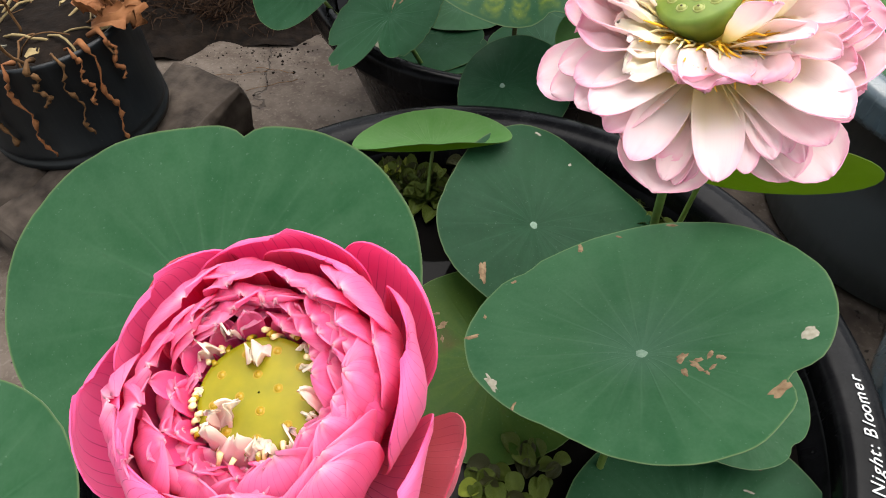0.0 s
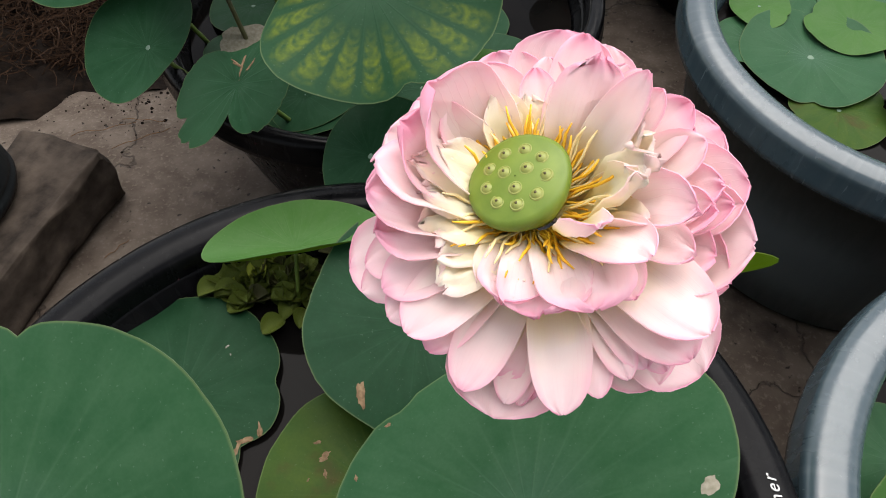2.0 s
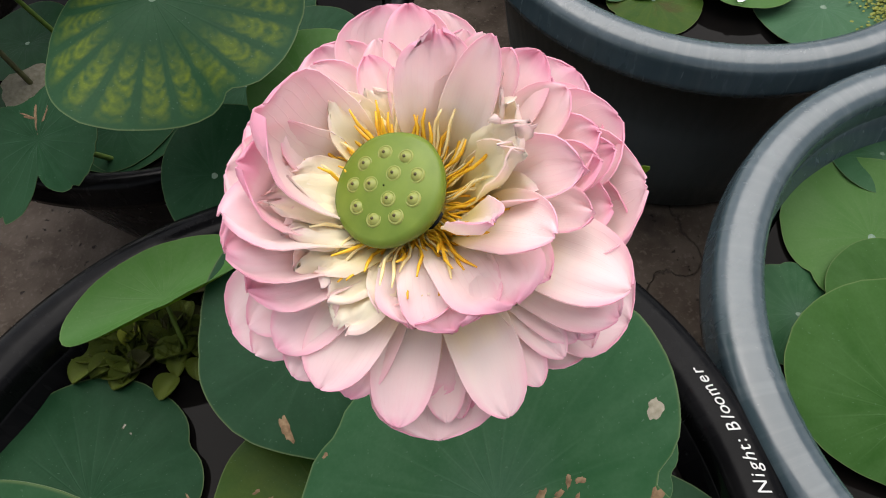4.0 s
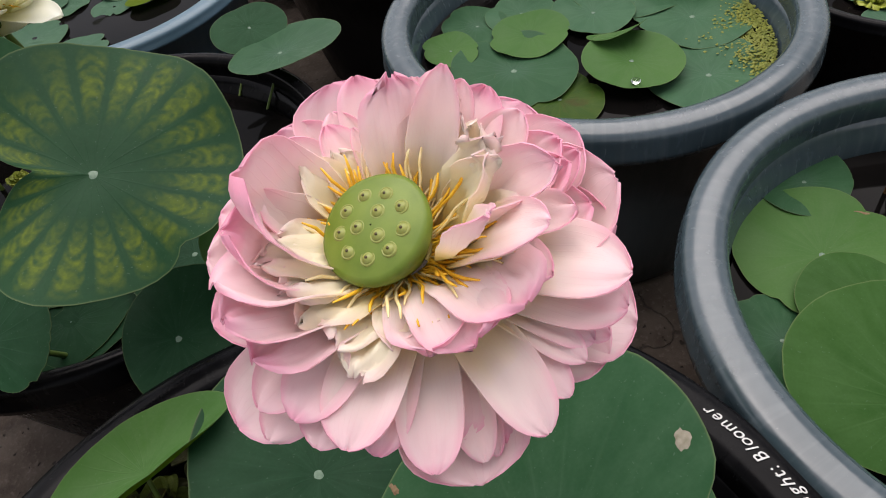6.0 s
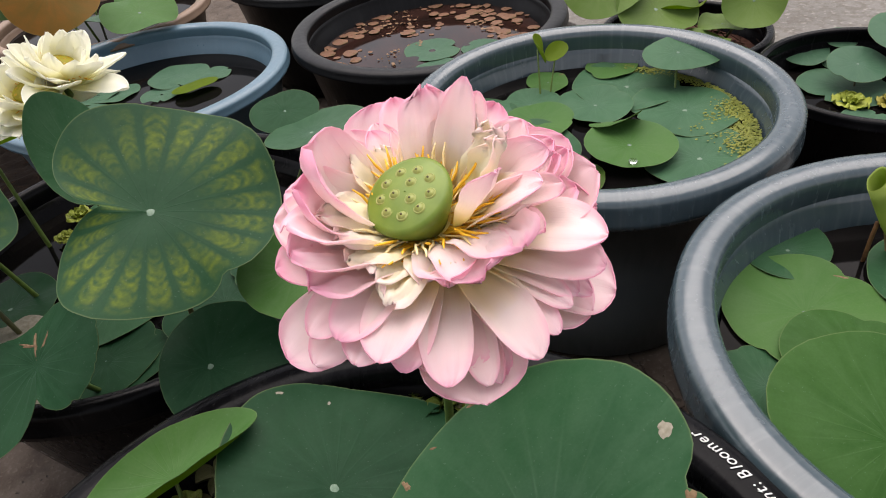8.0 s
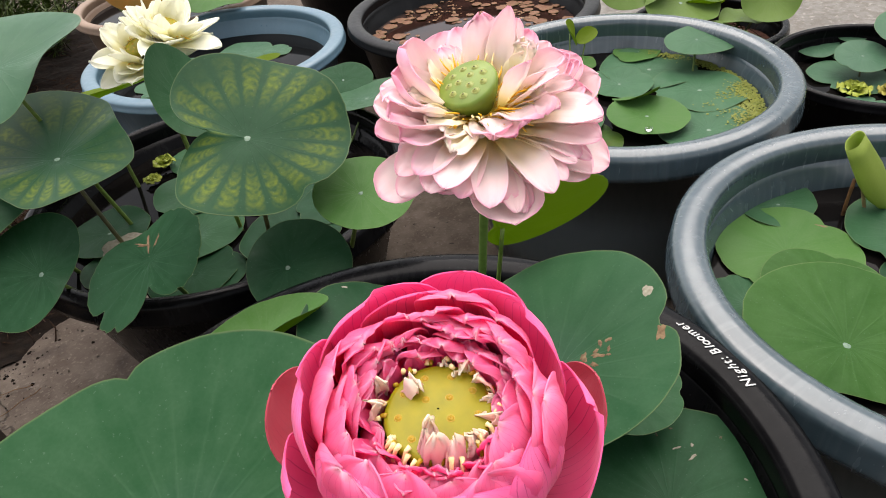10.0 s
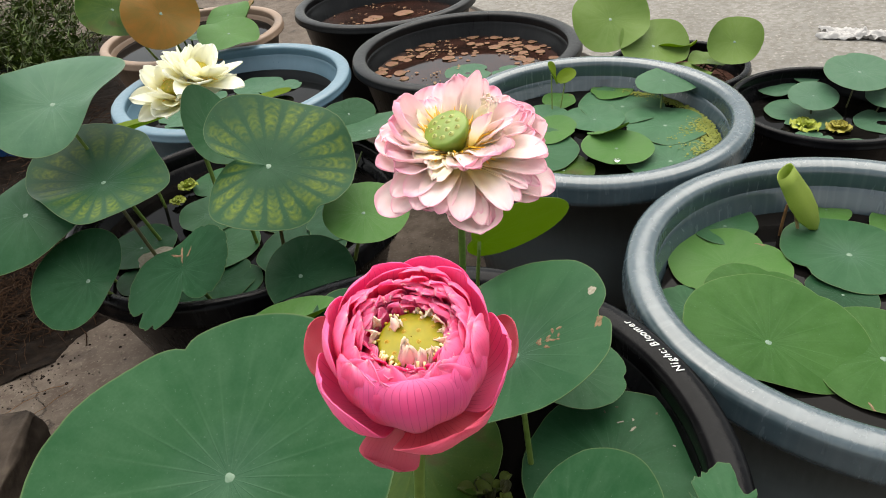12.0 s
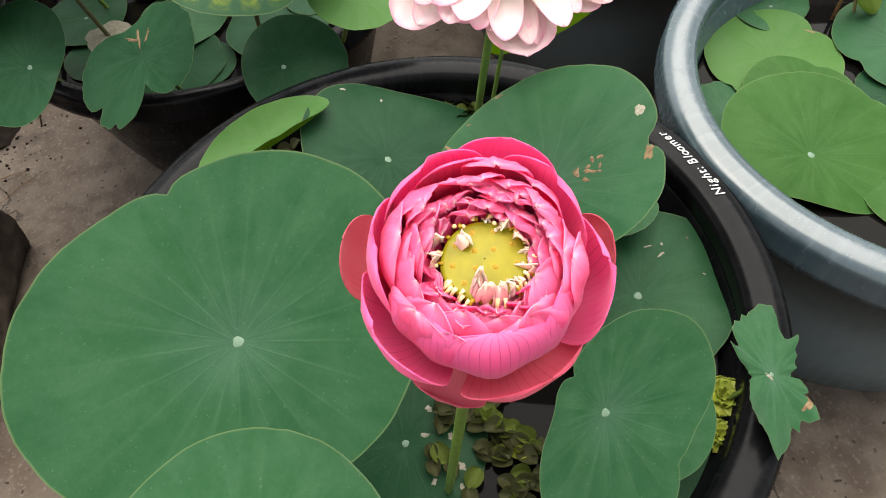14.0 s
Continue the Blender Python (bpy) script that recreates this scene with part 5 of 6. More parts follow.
lotus_leaf((0.075, 0.384, 0.287), (0.3, -0.2), [0.1084, 0.0245, -0.0129, 0.0027, -0.0157, -0.0024, -0.0103], (0.08, 0.36, W1), [DEEP, UNDER],
           "dark green lotus leaf with a brown patch", ONE, cup=0.02, seed=5, patches=[(-134, 0.82, 0.0075, BLEMISH, 1.7), (85, 0.93, 0.003, BLEACHED, 1.4), (60, 0.8, 0.002, BLEACHED, 1.4)])
lotus_leaf((0.165, 0.128, 0.262), (0.0, 0.0), [0.088, 0.002, 0.001, 0.006, 0.004], None, [MIDGREEN, UNDER],
           "flat floating lotus leaf with small holes", ONE, notches=[(70, 0.08, 7), (250, 0.06, 6)], cup=0.03, wave=(0.03, 5, 1), seed=6, patches=[(35, 0.55, 0.0026, BLEACHED, 2.0), (24, 0.62, 0.0018, BLEACHED, 1.4), (-20, 0.7, 0.0016, BLEACHED, 1.3), (75, 0.9, 0.0022, SEED_TIP, 1.3), (58, 0.86, 0.0018, SEED_TIP, 1.2), (20, 0.5, 0.003, BLEACHED, 2.0), (50, 0.7, 0.0018, SEED_TIP, 1.3), (40, 0.76, 0.0015, SEED_TIP, 1.2), (10, 0.8, 0.0015, SEED_TIP, 1.2)])
lotus_leaf((-0.188, 0.056, 0.50), (-0.15, -0.15), [0.063, 0.002, 0.004], (-0.16, 0.1, W1), [GREEN, UNDER],
           "smooth bluish-green lotus leaf on a tall stalk", ONE, notches=[(200, 0.06, 5)], cup=0.06, seed=7)
lotus_leaf((-0.075, 0.15, 0.255), (0, 0), [0.066, 0.002, 0.001], None, [DEEP, UNDER], "floating lotus leaf speckled with pale spots", ONE, seed=8, cup=0.01,
           patches=[(20, 0.5, 0.0038, BLEACHED, 1.2), (-30, 0.55, 0.0035, BLEACHED, 1.2), (-60, 0.75, 0.0041, BLEACHED, 1.1), (0, 0.8, 0.0030, BLEACHED, 1.2), (50, 0.85, 0.0027, BLEACHED, 1.2), (-15, 0.25, 0.0034, BLEACHED, 1.2), (-90, 0.6, 0.0027, BLEACHED, 1.3), (5, 0.62, 0.0041, BLEACHED, 1.1), (-45, 0.4, 0.0027, BLEACHED, 1.2), (35, 0.7, 0.0032, BLEACHED, 1.2), (-20, 0.9, 0.0032, BLEACHED, 1.2), (-75, 0.88, 0.0030, BLEACHED, 1.2)])
lotus_leaf((0.035, 0.265, 0.256), (0, 0), [0.089, -0.003, 0.004], None, [AGEING, UNDER], "yellowing floating lotus leaf with brown stains", ONE, seed=9, cup=0.01, wave=(0.02, 4, 0), patches=[(140, 0.58, 0.0045, BLEMISH, 1.5), (152, 0.5, 0.0028, BLEMISH, 1.4), (135, 0.7, 0.0026, BLEMISH, 1.6), (160, 0.62, 0.0015, BLEMISH, 1.3)])
lotus_leaf((-0.118, 0.362, 0.257), (0, 0), [0.0855, 0.0, 0.006, -0.002, -0.002], None, [DEEP, UNDER], "dark floating lotus leaf with browned edge", ONE, seed=10, cup=0.02, wave=(0.02, 5, 2), notches=[(2, 0.09, 9), (-42, 0.2, 11)],
           patches=[(-30, 0.96, 0.005, BLEMISH, 1.8), (-38, 0.95, 0.005, BLEMISH, 1.8), (-45, 0.95, 0.005, BLEMISH, 1.8), (-52, 0.96, 0.005, BLEMISH, 1.8), (48, 0.62, 0.0016, BLEACHED, 1.5), (40, 0.6, 0.0011, BLEACHED, 1.3)])
lotus_leaf((0.2, 0.215, 0.298), (0.1, -0.1), [0.054, 0.002, 0.002], (0.17, 0.2, W1), [GREEN, UNDER], "small green lotus leaf beneath a larger one", ONE, seed=11, notches=[(-45, 0.1, 7)])
lotus_leaf((0.07, 0.038, 0.308), (-0.1, -0.3), [0.05, 0.002, 0.002], (0.07, 0.06, W1), [GREEN, UNDER], "small green lotus leaf beneath a larger one", ONE, seed=12)
lotus_leaf((0.09, 0.0, 0.256), (0, 0), [0.05, 0.002, 0.002], None, [DEEP, UNDER], "dark floating lotus leaf", ONE, seed=13)
lotus_leaf((-0.015, 0.457, 0.31), (-0.05, 0.2), [0.073], (-0.03, 0.42, W1), [FRESH, LIME], "young lotus leaf folded like a boat", ONE, seed=14, cup=0.1, fold=(1.2, 0), oval=(0.41, 0), stalk=0.0018, navel=False)
lotus_leaf((0.16, 0.004, 0.318), (0.15, -0.25), [0.037, 0.0, 0.0, -0.008, 0.016], (0.13, 0.03, W1), [GREEN, UNDER], "torn ragged lotus leaf drooping over the rim", ONE, seed=15, rag=(0.3, 3.2), fold=(0.5, 60), cup=-0.15, notches=[(150, 0.22, 8), (20, 0.2, 8), (-40, 0.2, 7), (100, 0.15, 5)], patches=[(170, 0.12, 0.003, BLEACHED, 1.5), (-80, 0.8, 0.005, BLEMISH, 1.5)], stalk=0.002)
lotus_leaf((0.179, 0.337, 0.407), (0.3, 2.9), [0.066, 0.0605, 0.0074], (0.198, 0.388, W1), [LIME, LIME], "bright lime-green lotus leaf below the pale flower", ONE, seed=16, cup=0.05, stalk=0.0022, oval=(0.38, 7), navel=False)

# ---------------------------------------------------------------- lotus leaves of the crowded black tub
TWO = "lotus leaves in the crowded tub"
lotus_leaf((0.071, 0.617, 0.43), (-0.05, -0.45), [0.1032, 0.0143, 0.0032, -0.0076, 0.008, 0.0029, -0.0078, -0.0004, 0.0045], (0.075, 0.68, W8), [MOTTLED, UNDER],
           "large lotus leaf mottled yellow between dark veins", TWO, notches=[(148, 0.5, 18), (-77, 0.12, 7)], wave=(0.07, 5, 0.6), cup=0.02, seed=20, stalk_mat=STALK_BROWN, seg=110)
lotus_leaf((-0.096, 0.82, 0.392), (-0.1, -0.12), [0.1048, 0.0021, 0.0224, -0.0243, -0.0048, -0.0022, -0.0037], (-0.05, 0.76, W8), [MOTTLED, UNDER],
           "lotus leaf mottled yellow with a wavy edge", TWO, wave=(0.06, 4, 1.2), cup=0.05, seed=21, stalk_mat=STALK_BROWN)
lotus_leaf((0.054, 0.551, 0.304), (-0.15, -0.4), [0.0584, 0.0121, -0.0037, -0.0009, 0.0009], (0.07, 0.66, W8), [DEEP, UNDER], "dark green rounded lotus leaf hanging at the rim", TWO, seed=22, cup=-0.05)
lotus_leaf((-0.166, 0.751, 0.296), (-0.3, -0.55), [0.062, -0.012, 0.014, 0.0, 0.01], (-0.1, 0.78, W8), [MIDGREEN, UNDER], "green lotus leaf drooping over the tub's rim", TWO, seed=23, cup=0.05, wave=(0.06, 3, 0.3))
lotus_leaf((-0.063, 0.646, 0.322), (-0.76, -0.41), [0.066, -0.012, -0.013, 0.02, 0.0], (-0.02, 0.73, W8), [MIDGREEN, UNDER], "ragged lotus leaf with eaten edge and brown streaks", TWO, seed=24, rag=(0.05, 5), seg=140, wave=(0.05, 3, 2.2), notches=[(186, 0.24, 4), (-116, 0.58, 21), (206, 0.1, 3), (-76, 0.1, 3)], patches=[(60, 0.5, 0.006, BLEMISH, 2.6), (80, 0.6, 0.005, BLEMISH, 2.6), (30, 0.4, 0.004, BLEMISH, 2.2)], navel=False)
lotus_leaf((0.151, 0.541, 0.36), (-0.05, -0.25), [0.055, 0.004, 0.0], (0.16, 0.66, W8), [FRESH, UNDER], "light green rounded lotus leaf", TWO, seed=25)
lotus_leaf((-0.11, 0.905, 0.485), (0.05, -0.35), [0.09, 0.01, 0.01, 0.0, 0.025], (-0.03, 0.92, W8), [BLUISH, UNDER], "big wavy bluish-green lotus leaf held high", TWO, seed=26, wave=(0.26, 2, 2.4), cup=0.12, seg=100)
lotus_leaf((-0.2, 0.85, 0.37), (-0.2, -0.3), [0.085, 0.0, 0.0, 0.01, 0.01], (-0.11, 0.86, W8), [MIDGREEN, UNDER], "dark green lotus leaf behind the mottled ones", TWO, seed=27, cup=-0.1)
lotus_leaf((0.058, 0.765, 0.425), (0.45, -0.8), [0.054, 0.0, 0.008, -0.008, 0.0], (0.08, 0.8, W8), [GREEN, UNDER], "folded green lotus leaf beside the white flower", TWO, seed=28, fold=(0.4, 40))
lotus_leaf((-0.01, 1.06, 0.36), (0.0, 0.3), [0.09, 0.0, 0.0, 0.02, 0.0], (0.0, 1.02, W8), [LIME, LIME], "lime-green lotus leaf seen edge-on", TWO, seed=29, cup=0.1)
lotus_leaf((0.365, 0.99, 0.285), (0.0, -0.5), [0.045, 0.0, 0.0, 0.01, 0.0], (0.27, 0.95, W8), [MIDGREEN, UNDER], "small upright green lotus leaf", TWO, seed=30, stalk=0.0018)
lotus_leaf((0.365, 0.915, 0.276), (0.0, 0.12), [0.07, 0.01, 0.0, 0.01, 0.0], (0.28, 0.9, W8), [GREEN, LIME], "flat green lotus leaf reaching over the rim", TWO, seed=31, stalk=0.0018, cup=0.06)
for i, (x, y, r, m, z) in enumerate(((-0.03, 0.72, 0.06, DEEP, 0.003), (0.12, 0.72, 0.07, DEEP, 0.012), (0.02, 0.82, 0.065, GREEN, 0.006), (0.17, 0.83, 0.07, DEEP, 0.004), (-0.09, 0.92, 0.06, DEEP, 0.006), (0.05, 0.93, 0.06, GREEN, 0.01), (0.2, 0.95, 0.06, DEEP, 0.008), (-0.05, 0.64, 0.05, DEEP, 0.002), (0.22, 0.72, 0.055, DEEP, 0.014), (-0.13, 0.82, 0.05, DEEP, 0.003), (0.1, 1.04, 0.05, GREEN, 0.004))):
    out = Vector((x - 0.087, y - 0.874))
    out *= min(1.0, (0.228 - r) / out.length)
    lotus_leaf((0.087 + out.x, 0.874 + out.y, W8 + z), (0, 0), [r, 0.002, 0.001, 0.004 * math.sin(i), 0.003], None, [m, UNDER], "floating green lotus leaf among taller ones", TWO, seed=40 + i, notches=[(i * 67, 0.1, 7)], rings=6, seg=60, cup=0.02, wave=(0.03, 4, i))
lotus_leaf((-0.07, 0.775, W8 + 0.05), (0.1, -0.2), [0.03, 0.0, 0.004], (-0.07, 0.79, W8), [BLEACHED, BLEACHED], "bleached papery dead leaf", TWO, seed=55, rag=(0.2, 2), rings=5, seg=40, navel=False, stalk=0.0015)
for i, (x, y, a) in enumerate(((-0.11, 0.69, 30), (-0.09, 0.7, 75), (-0.125, 0.705, 10))):
    ob = thing("dry_petal", (x, y, W8 + 0.02), "curled dry cream petal caught at the rim", "petal", "dry petals")
    put(new("blade", petal_mesh(0.04, 0.014, 20, -20, 0, 0, 0.7, BLEACHED, 0.3, 0.8, 0, i)), ob, pose(0, 0, 0, 0, 0, a))
water_lettuce(0.05, 1.05, W8 + 0.012, 0.018, 3, LETTUCE, "small yellow-green water lettuce")
water_lettuce(0.02, 1.02, W8 + 0.006, 0.014, 4, LETTUCE, "small yellow-green water lettuce")
water_lettuce(0.22, 1.0, W8 + 0.005, 0.02, 14, LETTUCE_OLD, "small yellowing water lettuce")

# ---------------------------------------------------------------- leaves of the two grey tubs
THREE = "lotus leaves in the grey tubs"
NEAR = "round green lotus leaf in the grey tub"
lotus_leaf((0.42, 0.135, 0.258), (0.0, -0.22), [0.0914, 0.026, 0.0089, 0.0016, -0.0107], (0.44, 0.14, W3), [GRASS, UNDER], "large fresh green lotus leaf above the water", THREE, seed=60, notches=[(5, 0.06, 6)], cup=-0.03)
for i, (x, y, r, z, m) in enumerate(((0.525, 0.259, 0.08, 0.004, FRESH), (0.6, 0.32, 0.048, 0.004, GREEN), (0.655, 0.172, 0.082, 0.006, GREEN), (0.42, 0.235, 0.045, 0.003, GREEN), (0.505, 0.05, 0.08, 0.004, GRASS), (0.575, 0.135, 0.042, 0.003, DEEP), (0.735, 0.25, 0.034, 0.004, FRESH), (0.765, 0.165, 0.04, 0.004, FRESH), (0.63, 0.03, 0.07, 0.004, GRASS), (0.49, 0.19, 0.065, 0.012, GRASS), (0.56, -0.06, 0.06, 0.004, GREEN))):
    lotus_leaf((x, y, W3 + z), (0, 0), [r, 0.003 * math.cos(i), 0.002, 0.004 * math.sin(2 * i), 0.003], None, [m, UNDER], NEAR, THREE, seed=61 + i, notches=[(i * 83, 0.13, 8), (i * 83 + 180, 0.08, 7)], cup=0.015, wave=(0.025, 4, i), rings=7, seg=70, patches=[(i * 50, 0.95, 0.004, BLEMISH, 2.0)] if i in (0, 4) else ())
roll = thing("rolled_leaf", (0.648, 0.25, W3), "young yellow-green lotus leaf still rolled up", "leaf", "lotus leaves in the grey tubs")
prof = [(0.001, 0.0), (0.008, 0.01), (0.014, 0.03), (0.0155, 0.055), (0.013, 0.085), (0.0115, 0.1), (0.0105, 0.098), (0.011, 0.08)]
put(new("blade", lathe(prof, 28, ROLLED, "blade", 0.08)), roll, axis_frame((0.028, -0.021, 0.006), (-0.43, 0.39, 0.92)) @ Matrix.Diagonal((1.3, 0.85, 1.1, 1)))
put(new("stalk", tube(arc((0.0, 0.01, -0.05), (-0.01, 0.008, 0.05), (-0.006, 0, 0)), 0.0022, DRYVINE)), roll, Matrix.Identity(4))
put(new("stalk", tube(arc((0.016, -0.014, -0.05), (0.0, 0.004, 0.045), (0.004, 0, 0)), 0.0022, STRAW)), roll, Matrix.Identity(4))

for i, (x, y, r, z, m) in enumerate(((0.715, 0.685, 0.058, 0.007, JADE), (0.69, 0.49, 0.074, 0.003, JADE), (0.785, 0.58, 0.076, 0.005, JADE), (0.8, 0.695, 0.084, 0.003, JADE), (0.66, 0.765, 0.05, 0.004, JADE), (0.545, 0.59, 0.055, 0.003, AGEING), (0.552, 0.672, 0.082, 0.006, GREEN), (0.62, 0.71, 0.055, 0.009, FRESH), (0.735, 0.8, 0.036, 0.003, FRESH), (0.6, 0.79, 0.05, 0.003, GREEN), (0.84, 0.755, 0.045, 0.006, FRESH), (0.5, 0.71, 0.045, 0.004, GREEN), (0.53, 0.765, 0.04, 0.008, FRESH))):
    lotus_leaf((x, y, W2 + z), (0, 0), [r, 0.002 * math.cos(i), 0.002, 0.004 * math.sin(2 * i), 0.003], None, [m, UNDER], NEAR, THREE, seed=80 + i, notches=[(i * 71, 0.12, 7), (i * 71 + 180, 0.1, 7)], cup=0.02, wave=(0.035, 4, i), rings=7, seg=70, patches=[(80, 0.75, 0.009, BLEMISH, 1.6), (110, 0.85, 0.006, BLEACHED, 1.5)] if m is AGEING else [(i * 90, 0.93, 0.004, BLEMISH, 2.0)] if i % 3 == 2 else ())
lotus_leaf((0.64, 0.563, 0.263), (0.0, -0.05), [0.06, 0.002, 0.0], (0.63, 0.57, W2), [FRESH, UNDER], "round lotus leaf holding a drop of water", THREE, seed=95, notches=[(60, 0.1, 8)], cup=0.04)
lotus_leaf((0.66, 0.61, 0.268), (0.2, 0.5), [0.036, 0.01, 0.0], (0.66, 0.62, W2), [FRESH, LIME], "half-rolled lime-green lotus leaf", THREE, seed=96, fold=(0.2, 30), rings=7, navel=False)
lotus_leaf((0.862, 0.652, 0.292), (-0.1, -0.12), [0.055, 0.006, -0.006, 0.006, -0.006], (0.8, 0.608, W2), [JADE, UNDER], "lotus leaf standing above the water on a thin stalk", THREE, seed=97, stalk=0.0018)
lotus_leaf((0.715, 0.8, 0.31), (1.2, -1.4), [0.025], (0.68, 0.76, W2), [LIME, LIME], "young folded yellow-green lotus leaf", THREE, seed=98, fold=(0.7, 100), stalk=0.0014, rings=7, seg=50, navel=False, oval=(0.5, 70))
lotus_leaf((0.738, 0.785, 0.302), (-0.2, -0.6), [0.024], (0.685, 0.76, W2), [LIME, LIME], "young folded yellow-green lotus leaf", THREE, seed=99, fold=(0.5, 10), stalk=0.0014, rings=7, seg=50, navel=False, oval=(0.6, 10))
drop = thing("water_drop", (0.604, 0.529, 0.2655), "clear bead of water on a lotus leaf", "water drop")
GLASS, n, l, b = material("clear_water", 0.02, 0.5)
b.inputs["Transmission Weight"].default_value, b.inputs["IOR"].default_value = 1.0, 1.33
put(new("bead", lathe([(0.0001, -0.001), (0.004, -0.001), (0.0055, 0.0012), (0.005, 0.0032), (0.003, 0.0044), (0.0001, 0.0048)], 20, GLASS, "bead")), drop, Matrix.Identity(4))

# duckweed drifted against the grey tub's side
rng = random.Random(12)
verts, faces = [], []
for _ in range(2600):
    a = rng.choice((rng.uniform(-72, 28), rng.gauss(-45, 16)))
    rr = 0.217 - abs(rng.gauss(0, 0.009 + 0.022 * math.exp(-((a + 48) / 20) ** 2)))
    x, y = T2[0] + rr * math.cos(radians(a)), T2[1] + rr * math.sin(radians(a))
    s = rng.uniform(0.0014, 0.0026)
    o, t0 = len(verts), rng.uniform(0, 6)
    z = W2 + rng.uniform(0.003, 0.007)
    verts.append((x, y, z + s * 0.4))
    for k in range(6):
        verts.append((x + s * math.cos(t0 + k * 1.047), y + s * 0.8 * math.sin(t0 + k * 1.047), z + rng.uniform(-0.3, 0.3) * s))
        faces.append((o, o + 1 + k, o + 1 + (k + 1) % 6))
tagged(part("duckweed", mesh_of("duckweed", verts, faces, DUCKWEED, smooth=False)), "yellow-green duckweed drifted along the tub's side", "duckweed", "", "stuff")

# ---------------------------------------------------------------- the tubs farther back
lily_pads(((0.359, 1.45, 0.06), (0.414, 1.40, 0.032), (0.238, 1.48, 0.045), (0.30, 1.40, 0.04), (0.2, 1.3, 0.045), (0.16, 1.41, 0.06), (0.2, 1.51, 0.05), (0.13, 1.35, 0.045)), W4, BLUISH, "pale green lily pad in the blue tub", "lily pads in the blue tub", 2)
lotus_leaf((0.353, 1.355, W4 + 0.012), (0.0, 0.1), [0.036, 0.0, 0.0, 0.01, 0.0], None, [LIME, UNDER], "lime-green leaf in the blue tub", "lily pads in the blue tub", seed=120, rings=5, seg=40, navel=False)
rng = random.Random(31)
spots = []
for _ in range(900):
    a, rr = rng.uniform(0, 360), 0.225 * math.sqrt(rng.random())
    x, y, r = 0.775 + rr * math.cos(radians(a)), 1.16 + rr * math.sin(radians(a)), rng.choice((0.005, 0.007, 0.009, 0.012, 0.016))
    if noise.noise((x * 9, y * 9, 2.0)) < -0.12:
        continue
    if math.hypot(x - 0.755, y - 1.1) < 0.105 or math.hypot(x - 0.66, y - 1.15) < 0.07:
        continue
    if all(math.hypot(x - p, y - q) > (r + s) * 0.72 for p, q, s in spots):
        spots.append((x, y, r))
verts, faces = [], []
for q in range(1200):
    a, rr = rng.uniform(0, 6.28), 0.222 * math.sqrt(rng.random())
    x, y = (0.775 + rr * math.cos(a), 1.16 + rr * math.sin(a)) if q % 5 < 3 else (0.87 + rr * math.cos(a), 1.68 + rr * math.sin(a))
    if noise.noise((x * 7, y * 7, 5.0)) + 0.6 * noise.noise((x * 25, y * 25, 1.0)) < 0.12:
        continue
    s, t0, o = rng.uniform(0.0015, 0.005), rng.uniform(0, 6), len(verts)
    zw = W5 if y < 1.42 else 0.2
    verts.append((x, y, zw + 0.004))
    for k in range(5):
        verts.append((x + s * math.cos(t0 + k * 1.256) * rng.uniform(0.6, 1.3), y + s * math.sin(t0 + k * 1.256), zw + rng.uniform(0.001, 0.004)))
        faces.append((o, o + 1 + k, o + 1 + (k + 1) % 5))
tagged(part("floating_crumbs", mesh_of("floating_crumbs", verts, faces, CRUMB, smooth=False)), "pinkish and olive plant crumbs afloat on brown water", "plant debris", "", "stuff")
lily_pads(spots[:110], W5, PINKPAD, "small pinkish-brown lily pad", "reddish lily pads", 3)
lily_pads(((0.755, 1.13, 0.055), (0.71, 1.05, 0.045), (0.82, 1.06, 0.04)), W5, BLUISH, "grey-green lily pad in the charcoal tub", "reddish lily pads", 4)
lily_pads(((0.78, 1.6, 0.03), (0.84, 1.58, 0.02), (0.9, 1.62, 0.025), (0.72, 1.66, 0.02), (0.95, 1.72, 0.03), (0.86, 1.75, 0.03)), 0.2, PINKPAD, "small brownish lily pad", "reddish lily pads", 5)
FAR = "leaves in the small black tub"
lily_pads(((1.085, 0.492, 0.068), (1.148, 0.375, 0.05), (1.17, 0.54, 0.035), (1.02, 0.35, 0.04), (1.0, 0.42, 0.035)), W10, BLUISH, "bluish-green round pad in the black tub", FAR, 6)
for i, (x, y, z, r) in enumerate(((1.14, 0.59, 0.215, 0.042), (1.19, 0.455, 0.262, 0.066), (1.2, 0.56, 0.225, 0.03), (1.1, 0.487, 0.232, 0.048), (1.2, 0.4, 0.225, 0.04))):
    lotus_leaf((x, y, z), (-0.1, -0.15), [r, 0.0, 0.0, 0.003, 0.002], (x * 0.7 + 1.07 * 0.3, y * 0.7 + 0.445 * 0.3, W10), [BLUISH, UNDER], "small round leaf standing above the black tub", FAR, seed=130 + i, stalk=0.0016, rings=6, seg=50, notches=[(i * 60, 0.12, 8)], stalk_mat=STALK_BROWN)
water_lettuce(1.036, 0.459, W10 + 0.002, 0.026, 8, LETTUCE, "yellow-green water lettuce floating in the black tub")
water_lettuce(1.069, 0.412, W10 + 0.002, 0.024, 9, LETTUCE_OLD, "yellowing water lettuce floating in the black tub")
